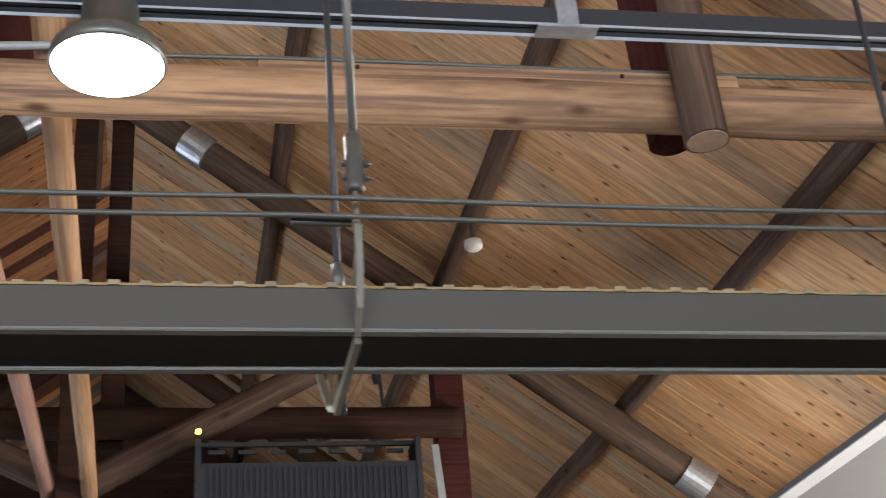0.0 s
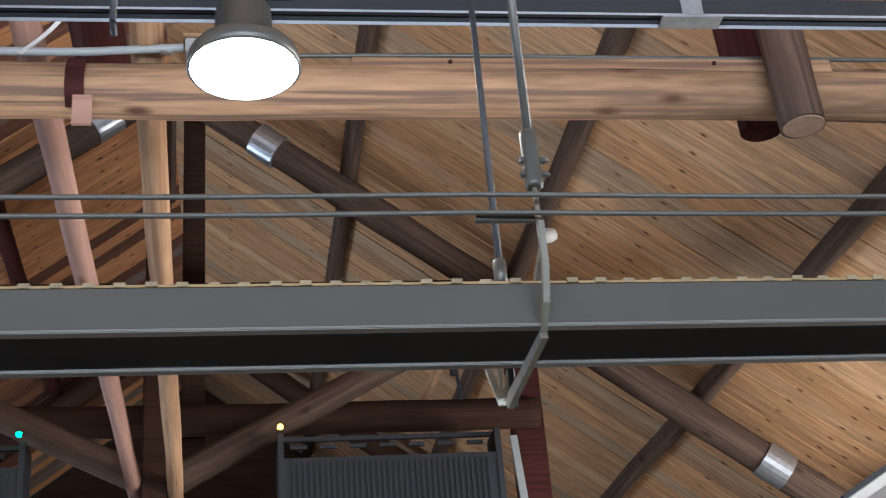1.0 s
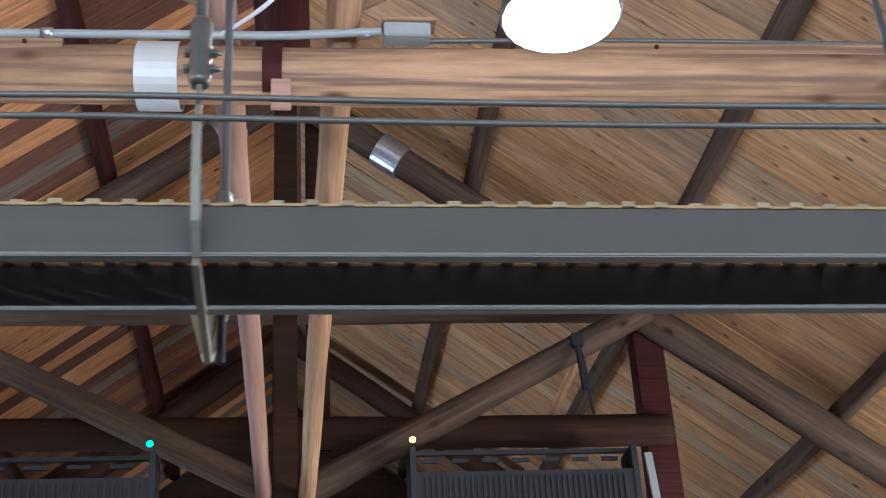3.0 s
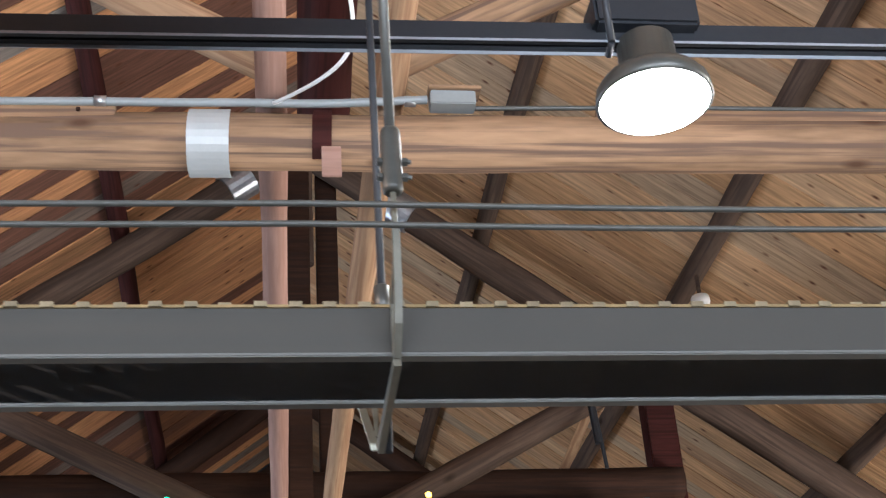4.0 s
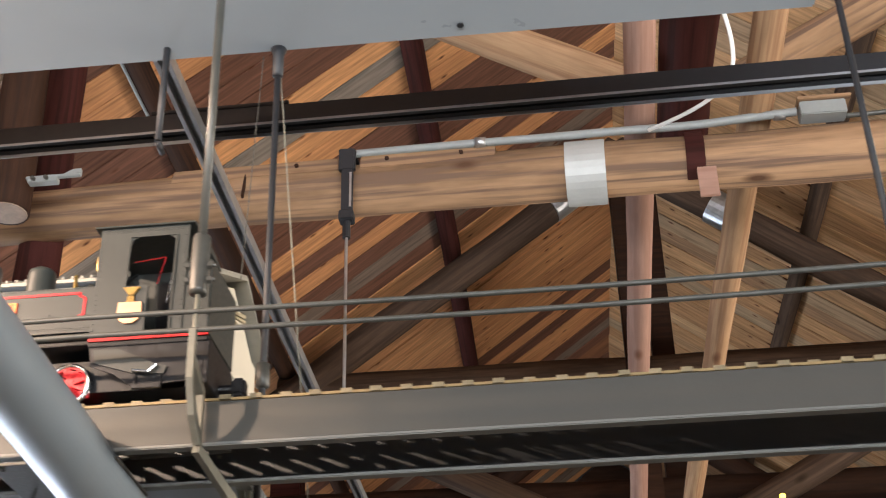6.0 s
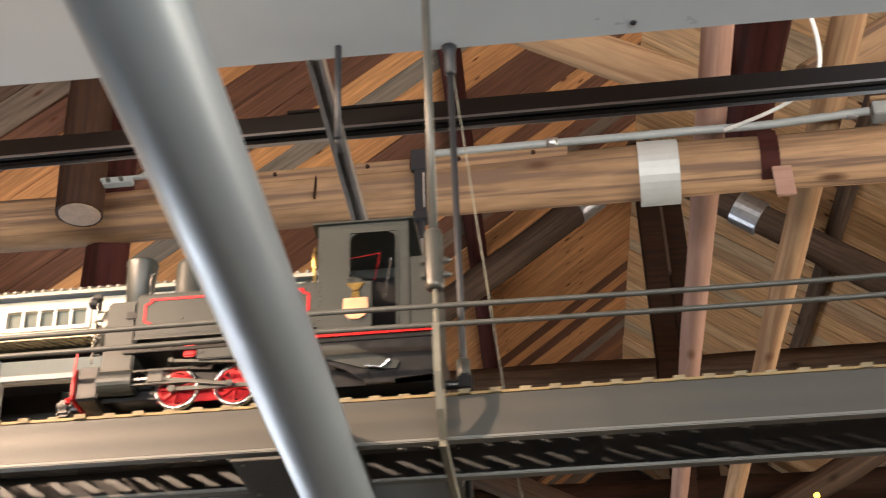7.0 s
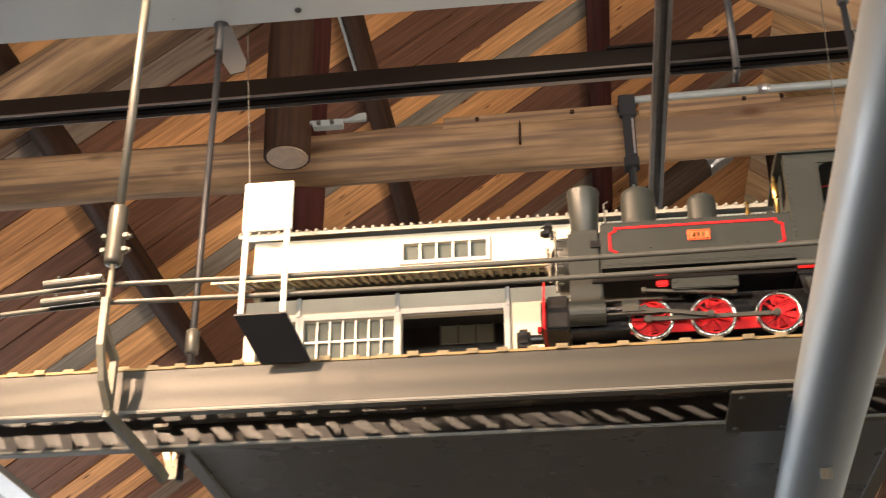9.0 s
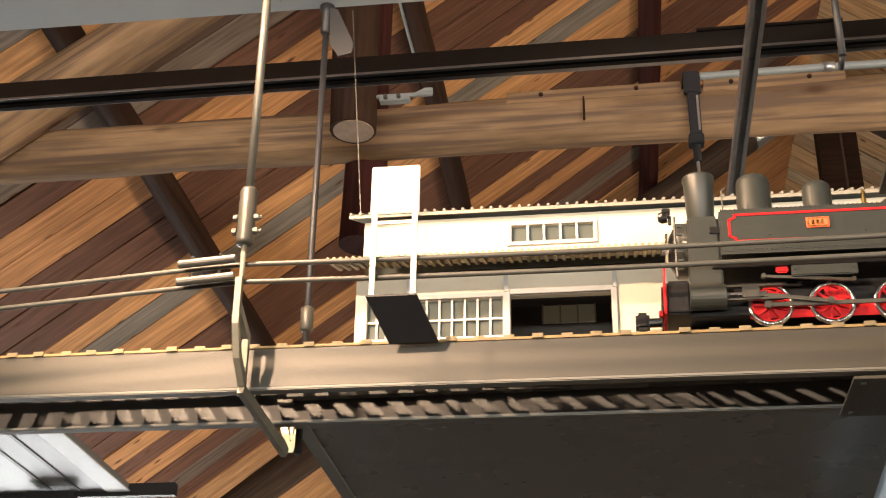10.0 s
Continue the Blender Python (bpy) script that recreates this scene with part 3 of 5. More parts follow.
for x, name in ((-4.4, "west"), (10.5, "east")):
    y1 = 5.4 if x < 0 else 6.9
    root = empty("side_canopy", Matrix.Translation((x, 0, 4.0)), "light grey painted sheet canopy at the side of the hall", "canopy", "side canopies")
    part("sheet", box(bmesh.new(), -2.1, 2.1, 2.0, y1, 0, 0.05, 0.004), M_LIGHTGREY, root)
    part("edge_rail", box(bmesh.new(), -2.1, 2.4, y1 + 0.002, y1 + 0.06, -0.03, 0.05, 0.004), M_BLACK, root, "black edge rail")
    if x < 0:
        for gx in (1.98, 1.80, 1.62):
            part("groove", box(bmesh.new(), gx - 0.012, gx + 0.012, 2.0, y1 - 0.02, -0.006, -0.002), M_BLACK, root, "dark groove between the sheets")
        part("end_box", box(bmesh.new(), 1.50, 1.78, y1 - 0.14, y1 - 0.01, -0.08, -0.031, 0.004), M_BLACK, root, "small black box at the edge")
    ex = 2.12 if x < 0 else -2.12
    part("edge_trim", box(bmesh.new(), min(ex, ex * 0.93), max(ex, ex * 0.93), 2.0, y1 - 0.02, -0.012, -0.003, 0.002), M_GREYTRIM, root)

# ---- details on the near tie beam ----


def band(x, w, r, material, label, arc=(-200, 40), extra=0.0):
    """A sheet wrapped round the tie beam between two angles."""
    bm = bmesh.new()
    c = on_log(x)
    n = 18
    rows = []
    for dx in (-w / 2, w / 2):
        for rr in (r, r + 0.003):
            rows.append([bm.verts.new((dx, rr * math.cos(radians(arc[0] + (arc[1] - arc[0]) * i / n)), rr * math.sin(radians(arc[0] + (arc[1] - arc[0]) * i / n)))) for i in range(n + 1)])
    for a, b in ((0, 2), (1, 3), (0, 1), (2, 3)):
        for i in range(n):
            bm.faces.new((rows[a][i], rows[a][i + 1], rows[b][i + 1], rows[b][i]))
    for i in (0, n):
        bm.faces.new((rows[0][i], rows[1][i], rows[3][i], rows[2][i]))
    ob = part("band", bm, material, smooth=False)
    ob.matrix_world = Matrix.Translation(c) @ LOGD.to_track_quat("X", "Z").to_matrix().to_4x4()
    ob.name = "beam_band"
    return tagged(ob, label, "band")


band(2.535, 0.215, 0.176, M_ZINC, "bright zinc sheet wrapped round the log beam", (-230, -10))
band(3.115, 0.10, 0.176, M_LOGRED, "red-brown iron strap on the log beam", (-240, -120))
bm = box(bmesh.new(), -0.05, 0.05, -0.01, 0.01, -0.16, 0.02, 0.003)
ob = part("iron_strap", bm, M_LOGPINK)
ob.matrix_world = Matrix.Translation(on_log(3.15, -0.165, -0.15))
tagged(ob, "pinkish primed flat iron hanging from the strap", "strap")
# zinc bracket on the west queen post, and the conduit of the detector behind it
qb = empty("post_bracket", Matrix.Translation((-0.47, 3.47, 5.50)), "zinc bracket bolted to the log post", "bracket")
bm = bmesh.new()
box(bm, 0.03, 0.33, -0.012, 0.012, 0.012, 0.030, 0.003)
box(bm, 0.05, 0.21, -0.03, 0.02, -0.022, 0.010, 0.004)
prism(bm, [(0.24, 0.030), (0.33, 0.030), (0.33, 0.055), (0.29, 0.055)], -0.012, 0.012)
part("arm", bm, M_CONDUIT, qb)
for x in (0.085, 0.155):
    part("bolt", tube(bmesh.new(), (x, -0.03, -0.006), (x, -0.052, -0.006), 0.012, seg=6), M_ROD, qb)
# planks fixed along the top of the beam
for x0, x1 in ((0.22, 1.18), (1.30, 2.05), (4.55, 7.2)):
    p, q = on_log(x0, -0.115, 0.10), on_log(x1, -0.115, 0.10)
    bm = box(bmesh.new(), 0, (q - p).length, -0.018, 0.018, -0.045, 0.05, 0.004)
    ob = part("fixing_plank", bm, M_LOG)
    ob.matrix_world = Matrix.Translation(p) @ (q - p).to_track_quat("X", "Z").to_matrix().to_4x4() @ Matrix.Rotation(radians(-12), 4, "X")
    tagged(ob, "weathered brown plank nailed along the log beam", "plank", "beam planks")
    for k in (0.2, 0.75):
        bm = tube(bmesh.new(), (0, -0.03, 0), (0, -0.018, 0), 0.012, seg=8)
        nb = part("nail_head", bm, M_LOGDARK, ob)
        nb.matrix_basis = Matrix.Translation(((q - p).length * k, 0, 0.01))
# split in the beam
bm = box(bmesh.new(), -0.006, 0.006, -0.012, 0.012, -0.12, 0.12, 0.002)
ob = part("beam_joint", bm, M_LOGDARK)
ob.matrix_world = Matrix.Translation(on_log(0.648, -0.145, 0.02)) @ Matrix.Rotation(radians(-18), 4, "X")
tagged(ob, "dark butt joint across the log beam", "joint")
# black clamp with its hanging wire
cl = empty("beam_clamp", Matrix.Translation(on_log(1.235)), "black steel clamp on the log beam holding a thin rod", "clamp")
bm = bmesh.new()
box(bm, -0.045, 0.045, -0.20, -0.165, 0.02, 0.16, 0.006)
box(bm, -0.030, 0.034, -0.195, -0.172, -0.24, 0.03, 0.006)
box(bm, -0.045, 0.045, -0.17, 0.16, 0.155, 0.172, 0.004)
part("strap", bm, M_BLACK, cl)
part("strap_edge", box(bmesh.new(), 0.016, 0.028, -0.2, -0.196, -0.22, 0.0), M_GALV, cl)
bm = bmesh.new()
box(bm, -0.04, 0.04, -0.21, -0.13, -0.30, -0.242, 0.006)
tube(bm, (0, -0.17, -0.30), (0, -0.17, -0.40), 0.022, seg=10)
part("clamp_block", bm, M_BLACK, cl)
part("thin_rod", tube(bmesh.new(), (0, -0.17, -0.40), (0.0, -0.17, -1.75), 0.0085, seg=8), M_GALV, cl)


def pipe_run(name, pts, r, material, label, category, seg=10, group=""):
    """A bent round cable or conduit through a few places."""
    cu = bpy.data.curves.new(name, "CURVE")
    cu.dimensions, cu.bevel_depth, cu.bevel_resolution, cu.resolution_u = "3D", r, 3, 6
    sp = cu.splines.new("NURBS")
    sp.points.add(len(pts) - 1)
    for k, p in zip(sp.points, pts):
        k.co = (*p, 1)
    sp.use_endpoint_u, sp.order_u = True, 3
    cu.materials.append(material)
    ob = new(name, cu)
    return tagged(ob, label, category, group)


pipe_run("cable_conduit", [on_log(1.25, -0.12, 0.17), on_log(1.9, -0.13, 0.17), on_log(2.3, -0.13, 0.165), on_log(2.7, -0.13, 0.17), on_log(3.1, -0.14, 0.155), on_log(3.4, -0.14, 0.175), on_log(3.66, -0.14, 0.19)], 0.024, M_CONDUIT, "grey flexible conduit lying along the log beam", "conduit")
for x, dz in ((1.97, 0.17), (3.57, 0.185)):
    p = on_log(x, -0.13, dz)
    ob = part("conduit_collar", tube(bmesh.new(), (-0.03, 0, 0), (0.03, 0, 0), 0.030, seg=14), M_GALV, smooth=True)
    ob.matrix_world = Matrix.Translation(p)
    tagged(ob, "bright collar on the grey conduit", "collar", "conduit collars")
jb = empty("junction_box", Matrix.Translation(on_log(3.79, -0.14, 0.19)), "grey junction box with a lid on the log beam", "junction box")
part("body", box(bmesh.new(), -0.12, 0.12, -0.05, 0.05, -0.055, 0.03, 0.006), M_CONDUIT, jb)
part("lid", box(bmesh.new(), -0.13, 0.15, -0.07, 0.06, 0.032, 0.05, 0.004), M_LOG, jb)
pipe_run("black_wire", [on_log(3.9, -0.10, 0.165), on_log(5.0, -0.10, 0.185), on_log(6.4, -0.10, 0.165), on_log(8.0, -0.10, 0.17)], 0.014, M_CABLE, "black wire lying along the log beam", "wire")
pipe_run("white_wire", [(3.10, 2.6, 5.95), (3.20, 2.7, 5.6), (3.21, 2.75, 5.36), (3.16, 2.85, 5.30), (3.02, 3.1, 5.35), (2.86, 3.5, 5.55)], 0.010, M_PLASTIC, "thin white wire hanging from the roof", "wire")
# queen posts clasping the tie beam, with cut ends
for x, y, z, lean in ((-0.585, 3.60, 5.40, -0.02), (6.89, 3.36, 5.055, -0.05)):
    post = log_thing("queen_post", (x, y, z), (x + lean, y + 0.02, 7.6), 0.125, 0.12, M_LOGDARK if x < 0 else M_LOGMID, "round log post with a sawn lower end beside the beam", "post", "queen posts", 71, 12)
    bm = lathe(bmesh.new(), [(0.0005, 0.001), (0.112, 0.001), (0.110, -0.004), (0.0005, -0.004)], seg=20)
    ob = part("sawn_end", bm, M_ENDGRAIN, post, "pale sawn end grain")
    ob.matrix_parent_inverse = post.matrix_world.inverted()
    ob.matrix_basis = Matrix.Translation((x, y, z))
    log_thing("queen_post", (x - 0.05 if x < 0 else x + 0.06, y + 0.60, 5.02 if x < 0 else 5.40), (x - 0.05, y + 0.60, 7.6), 0.13, 0.12, M_LOGRED, "dark log post behind the tie beam", "post", "queen posts", 73, 12)
# struts of the near truss
log_thing("near_strut", (2.86, 3.9, 6.10), (0.6, 3.9, 7.38), 0.12, 0.11, M_LOGTAN, "pale peeled log strut rising from the tie beam", "strut", "near struts", 81, 12)
log_thing("near_strut", (3.44, 3.9, 6.10), (5.7, 3.9, 7.38), 0.12, 0.11, M_LOG, "brown log strut rising from the tie beam", "strut", "near struts", 82, 12)
for s in (1, -1):
    log_thing("principal_rafter", on_roof(CX + s * 0.1, 3.9, 0.42), on_roof(CX + s * 9.4, 3.9, 0.42), 0.16, 0.18, M_LOG, "round principal rafter of the near roof truss", "rafter", "principal rafters", 91 + s, 30)
# zinc bands on the far rafters
for x, y in ((4.33, TY), (2.5, TY), (9.62, TY)):
    s = 1 if x > CX else -1
    c = on_roof(x, TY, 0.0)
    c = Vector((c.x, TY, APEX - PITCH * abs(x - CX) - 0.42 * SL))
    bm = lathe(bmesh.new(), [(0.196, -0.16), (0.199, -0.16), (0.199, 0.16), (0.196, 0.16)], seg=24)
    ob = part("rafter_band", bm, M_GALV, smooth=False)
    ob.matrix_world = Matrix.Translation(c) @ Vector((s, 0, -PITCH)).to_track_quat("Z", "Y").to_matrix().to_4x4()
    tagged(ob, "bright zinc band round the dark rafter", "band", "rafter bands")

# ---- ceiling lamp ----
lp = empty("highbay_lamp", Matrix.Translation((3.943, 1.10, 3.815)), "round grey high-bay lamp, lit, hanging over the track", "ceiling lamp")
part("housing", lathe(bmesh.new(), [(0.06, 0.24), (0.085, 0.22), (0.09, 0.10), (0.15, 0.07), (0.168, 0.045), (0.173, 0.004), (0.165, 0.002)]), M_ROD, lp, smooth=True)
part("diffuser", lathe(bmesh.new(), [(0.02, -0.012), (0.12, -0.010), (0.160, -0.002), (0.163, 0.003), (0.02, 0.006)]), M_LED, lp, "glowing white disc", smooth=True)
part("driver_box", box(bmesh.new(), -0.16, 0.16, -0.07, 0.07, 0.245, 0.36, 0.01), M_BLACK, lp)
part("suspension", tube(bmesh.new(), (0, 0, 0.36), (0, 0, 1.2), 0.01, seg=8), M_BLACK, lp)

# smoke detector on the east purlin
sd = empty("smoke_detector", Matrix.Translation((6.97, 9.0, 7.30)), "white round smoke detector under the purlin", "smoke detector")
part("base", lathe(bmesh.new(), [(0.05, 0.075), (0.085, 0.07), (0.092, 0.03), (0.09, 0.0), (0.06, -0.025), (0.01, -0.03)]), M_PLASTIC, sd, smooth=True)
part("stem", tube(bmesh.new(), (0, 0, 0.07), (0, 0, 0.30), 0.02, seg=10), M_LOGMID, sd, smooth=True)
sd = empty("smoke_detector", Matrix.Translation((-0.70, 7.1, 8.03)), "white round smoke detector under the purlin", "smoke detector")
part("base", lathe(bmesh.new(), [(0.05, 0.05), (0.10, 0.04), (0.11, 0.0), (0.06, -0.03), (0.01, -0.035)]), M_PLASTIC, sd, smooth=True)

pq = on_roof(-0.7, 0, 0.16)
pipe_run("purlin_conduit", [(pq.x - 0.09, 3.0, pq.z - 0.04), (pq.x - 0.10, 4.6, pq.z - 0.05), (pq.x - 0.09, 6.9, pq.z - 0.05), (-0.70, 7.1, 8.07)], 0.012, M_CONDUIT, "thin grey conduit along the purlin to the detector", "conduit")

# ---- dark stage units by the far truss ----
for x0, x1, led in ((4.36, 6.50, M_YLED), (-0.9, 1.95, M_GLED)):
    root = empty("stage_unit", Matrix.Translation(((x0 + x1) / 2, 10.35, 4.4)), "black slatted equipment unit on the far truss", "equipment unit", "equipment units")
    h = (x1 - x0) / 2
    part("case", box(bmesh.new(), -h, h, -0.22, 0.22, 0, 1.12, 0.01), M_BLACK, root)
    bm = bmesh.new()
    n = 36
    for i in range(n):
        x = -h + 0.12 + (2 * h - 0.24) * i / (n - 1)
        box(bm, x - 0.012, x + 0.012, -0.25, -0.222, 0.02, 1.06)
    tagged(part("slats", bm, M_BLACK, root), kind="stuff")
    for x in (-h - 0.03, h - 0.03):
        part("side_post", box(bmesh.new(), x, x + 0.06, -0.24, 0.2, -0.1, 1.36, 0.006), M_BLACK, root)
    part("top_rail", box(bmesh.new(), -h - 0.03, h + 0.03, -0.05, 0.0, 1.34, 1.385, 0.004), M_BLACK, root)
    for k in range(7):
        part("perforated_bar", box(bmesh.new(), -h + 0.1 + k * 2 * h / 7.3, -h + 0.1 + (k + 0.55) * 2 * h / 7.3, -0.055, -0.03, 1.26, 1.30), M_BLACK, root)
    lx = -h + 0.0 if led is M_YLED else h - 0.03
    part("indicator", lathe(bmesh.new(), [(0.004, -0.03), (0.028, -0.015), (0.028, 0.015), (0.004, 0.03)], Matrix.Translation((lx, -0.27, 1.42)), 12), led, root, "small lit indicator lamp")
bm = box(bmesh.new(), -0.04, 0.04, -0.02, 0.02, -0.9, 0, 0.006)
ob = part("white_post", bm, M_CONDUIT)
ob.matrix_world = Matrix.Translation((6.74, 10.5, 5.80)) @ Matrix.Rotation(radians(-4), 4, "Y")
tagged(ob, "thin white post beside the dark truss", "post")

# fittings at the tops of the far rods; black cones model the rods' shadows
for x in (0.02, 1.62):
    bm = lathe(bmesh.new(), [(0.009, 3.70), (0.015, 3.705), (0.015, 3.770), (0.021, 3.790)], Matrix.Translation((x, 0.478, 0)), 14)
    tagged(part("rod_top_shadow", bm, M_BLACK, smooth=True), "black cone modelled for the rod's shadow on the overhead sheet", "socket", "rod sockets")
bm = prism(bmesh.new(), [(0.03, 3.78), (0.052, 3.77), (0.10, 3.655), (0.095, 3.625), (0.06, 3.618), (0.035, 3.66)], 0.466, 0.470)
tagged(part("bracket_tab", bm, M_BLACK), "bent zinc tab beside the hanger rod", "bracket")
bm = tube(bmesh.new(), (0.085, 0.50, 3.79), (0.135, 0.50, 3.15), 0.0012, seg=6)
tagged(part("hanging_wire", bm, M_ROD), "thin wire hanging from the overhead sheet", "wire", "hanging wires")
bm = tube(bmesh.new(), (1.575, 0.50, 3.79), (1.55, 0.50, 3.12), 0.0012, seg=6)
tagged(part("hanging_wire", bm, M_ROD), "thin wire hanging from the overhead sheet", "wire", "hanging wires")
bm = tube(bmesh.new(), (1.619, 0.484, 3.795), (1.750, 0.484, 2.35), 0.0016, seg=6)
tagged(part("hanging_wire", bm, M_PLATEPAINT), "thin brown wire hanging down behind the track", "wire", "hanging wires")
for x in (0.235, 2.1):
    bm = lathe(bmesh.new(), [(0.0005, 3.788), (0.009, 3.788), (0.009, 3.7915), (0.0005, 3.7915)], Matrix.Translation((x, 0.44, 0)), 12)
    tagged(part("screw_head", bm, M_BLACK), "dark screw head in the overhead sheet", "screw", "sheet screws")

rb = empty("rail_bracket", RAILM @ Matrix.Translation((3.12, 0, 0)), "zinc bracket holding the black lighting track", "bracket")
bm = bmesh.new()
box(bm, -0.10, 0.10, -0.034, 0.034, -0.046, -0.0375, 0.002)
box(bm, -0.035, 0.035, -0.036, -0.031, -0.04, 0.06, 0.002)
part("plate", bm, M_GALV, rb)
part("stem", box(bmesh.new(), -0.022, 0.022, -0.02, 0.02, 0.04, 1.2, 0.003), M_GALV, rb)

# ---- sleepers ----
bm = box(bmesh.new(), -0.011, 0.011, 0.081, 0.306, ZT + 0.0008, ZT + 0.0105, 0.0)
sleeper_me = bpy.data.meshes.new("sleeper")
bm.to_mesh(sleeper_me)
bm.free()
sleeper_me.materials.append(M_SLEEPER)
rs = random.Random(3)
xs = X0 - 2.25
while xs < X1 - 2.25:
    shared("sleeper", sleeper_me, DECK, Matrix.Translation((xs, rs.uniform(-0.003, 0.003), 0)) @ Matrix.Rotation(rs.uniform(-0.02, 0.02), 4, "Z"))
    xs += 0.0585

# ---- locomotive, standing on the rails with its chimney end to the west ----
RAIL_TOP = ZT + 0.031
LX = 0.845
LOCO = empty("model_locomotive", TRK @ Matrix.Translation((LX - 2.25, 0.2, RAIL_TOP)), "dark green model tank locomotive with red lining on the rails", "locomotive")


def loco(name, bm, material, label="", smooth=False, parent=None):
    return part(name, bm, material, parent or LOCO, label, smooth)


W = 0.098
# frame and running gear
bm = bmesh.new()
for y in (-0.058, 0.053):
    box(bm, 0.01, 0.735, y, y + 0.005, 0.03, 0.10, 0.001)
box(bm, 0.02, 0.73, -0.05, 0.05, 0.05, 0.085, 0.004)
loco("frame", bm, M_LOCOBLK)
loco("red_frame_plate", box(bmesh.new(), 0.17, 0.50, -0.062, -0.0585, 0.018, 0.05, 0.001), M_RED, "red frame plate between the wheels")
loco("running_board", box(bmesh.new(), 0.10, 0.50, -W, W, 0.118, 0.126, 0.001), M_LOCOBLK)
# tank
tank = loco("side_tank", box(bmesh.new(), 0.121, 0.508, -W, W, 0.150, 0.253, 0.004), M_LOCO, "dark green side tank with rounded edges")


def lining(x0, x1, z0, z1, cut, y, parent):
    """Thin red line with notched corners."""
    pts = [(x0 + cut, z0), (x1 - cut, z0), (x1 - cut, z0 + cut * 0.5), (x1, z0 + cut), (x1, z1 - cut), (x1 - cut, z1 - cut * 0.5), (x1 - cut, z1), (x0 + cut, z1), (x0 + cut, z1 - cut * 0.5), (x0, z1 - cut), (x0, z0 + cut), (x0 + cut, z0 + cut * 0.5)]
    bm = bmesh.new()
    for a, b in zip(pts, pts[1:] + pts[:1]):
        a3, b3 = Vector((a[0], y, a[1])), Vector((b[0], y, b[1]))
        d = (b3 - a3).normalized()
        n = Vector((-d.z, 0, d.x)) * 0.0026
        e = d * 0.002
        q = [a3 - e + n, b3 + e + n, b3 + e - n, a3 - e - n]
        vs = [bm.verts.new(p) for p in q] + [bm.verts.new(p + Vector((0, -0.0012, 0))) for p in q]
        for f in ((0, 1, 2, 3), (7, 6, 5, 4), (0, 4, 5, 1), (1, 5, 6, 2), (2, 6, 7, 3), (3, 7, 4, 0)):
            bm.faces.new([vs[i] for i in f])
    return part("lining", bm, M_RED, parent, "thin red lining")


lining(0.140, 0.482, 0.176, 0.237, 0.012, -W - 0.0005, tank)
npl = part("number_plate", box(bmesh.new(), 0.294, 0.340, -W - 0.004, -W - 0.0005, 0.199, 0.223, 0.001), M_PLATE, tank, "small orange plate with dark marks")
bm = bmesh.new()
for x0, x1, z0, z1 in ((0.2965, 0.3375, 0.2195, 0.2210), (0.2965, 0.3375, 0.2010, 0.2025), (0.2965, 0.2980, 0.2025, 0.2195), (0.3360, 0.3375, 0.2025, 0.2195)):
    box(bm, x0, x1, -W - 0.0052, -W - 0.0042, z0, z1)
part("plate_border", bm, M_BRASS, tank, "thin brass border")
for k in range(3):
    part("plate_mark", box(bmesh.new(), 0.3045 + k * 0.009, 0.3095 + k * 0.009, -W - 0.0055, -W - 0.0042, 0.2055, 0.2165), M_BRASS, tank)
bm = bmesh.new()
for x in np.arange(0.126, 0.506, 0.0095):
    bmesh.ops.create_icosphere(bm, subdivisions=1, radius=0.0018, matrix=Matrix.Translation((x, -W, 0.249)))
    bmesh.ops.create_icosphere(bm, subdivisions=1, radius=0.0018, matrix=Matrix.Translation((x, -W, 0.158)))
    bmesh.ops.create_icosphere(bm, subdivisions=1, radius=0.0018, matrix=Matrix.Translation((x, -W + 0.005, 0.254)))
for x in (0.22, 0.41):
    for z in (0.19, 0.236):
        bmesh.ops.create_icosphere(bm, subdivisions=1, radius=0.0025, matrix=Matrix.Translation((x, -W, z)))
tagged(part("rivets", bm, M_LOCO, tank), kind="stuff")
loco("tank_foot_rail", box(bmesh.new(), 0.121, 0.508, -W - 0.003, -W + 0.001, 0.146, 0.152), M_LOCO)
# boiler and smokebox
bm = lathe(bmesh.new(), [(0.0005, 0), (0.055, 0), (0.060, 0.006), (0.060, 0.12), (0.060, 0.50)], Matrix.Translation((0.03, 0, 0.208)) @ Matrix.Rotation(math.pi / 2, 4, "Y"), 32)
loco("boiler", bm, M_LOCO, smooth=True)
bm = lathe(bmesh.new(), [(0.0005, -0.012), (0.03, -0.010), (0.048, 0), (0.05, 0.004), (0.0005, 0.004)], Matrix.Translation((0.028, 0, 0.208)) @ Matrix.Rotation(math.pi / 2, 4, "Y"), 28)
sdoor = loco("smokebox_door", bm, M_LOCOBLK, smooth=True)
bm = bmesh.new()
box(bm, 0.010, 0.016, -0.05, 0.03, 0.222, 0.228, 0.001)
box(bm, 0.010, 0.016, -0.05, 0.03, 0.188, 0.194, 0.001)
tube(bm, (0.004, 0, 0.208), (0.016, 0, 0.208), 0.006, seg=10)
part("hinge", bm, M_STEEL, sdoor, "bright door hinges and dart")
box_bm = box(bmesh.new(), 0.055, 0.121, -W + 0.008, W - 0.008, 0.07, 0.245, 0.006)
loco("smokebox_saddle", box_bm, M_LOCO)
loco("step_bracket", box(bmesh.new(), 0.100, 0.120, -W + 0.004, -W + 0.008, 0.20, 0.215), M_LOCOBLK)
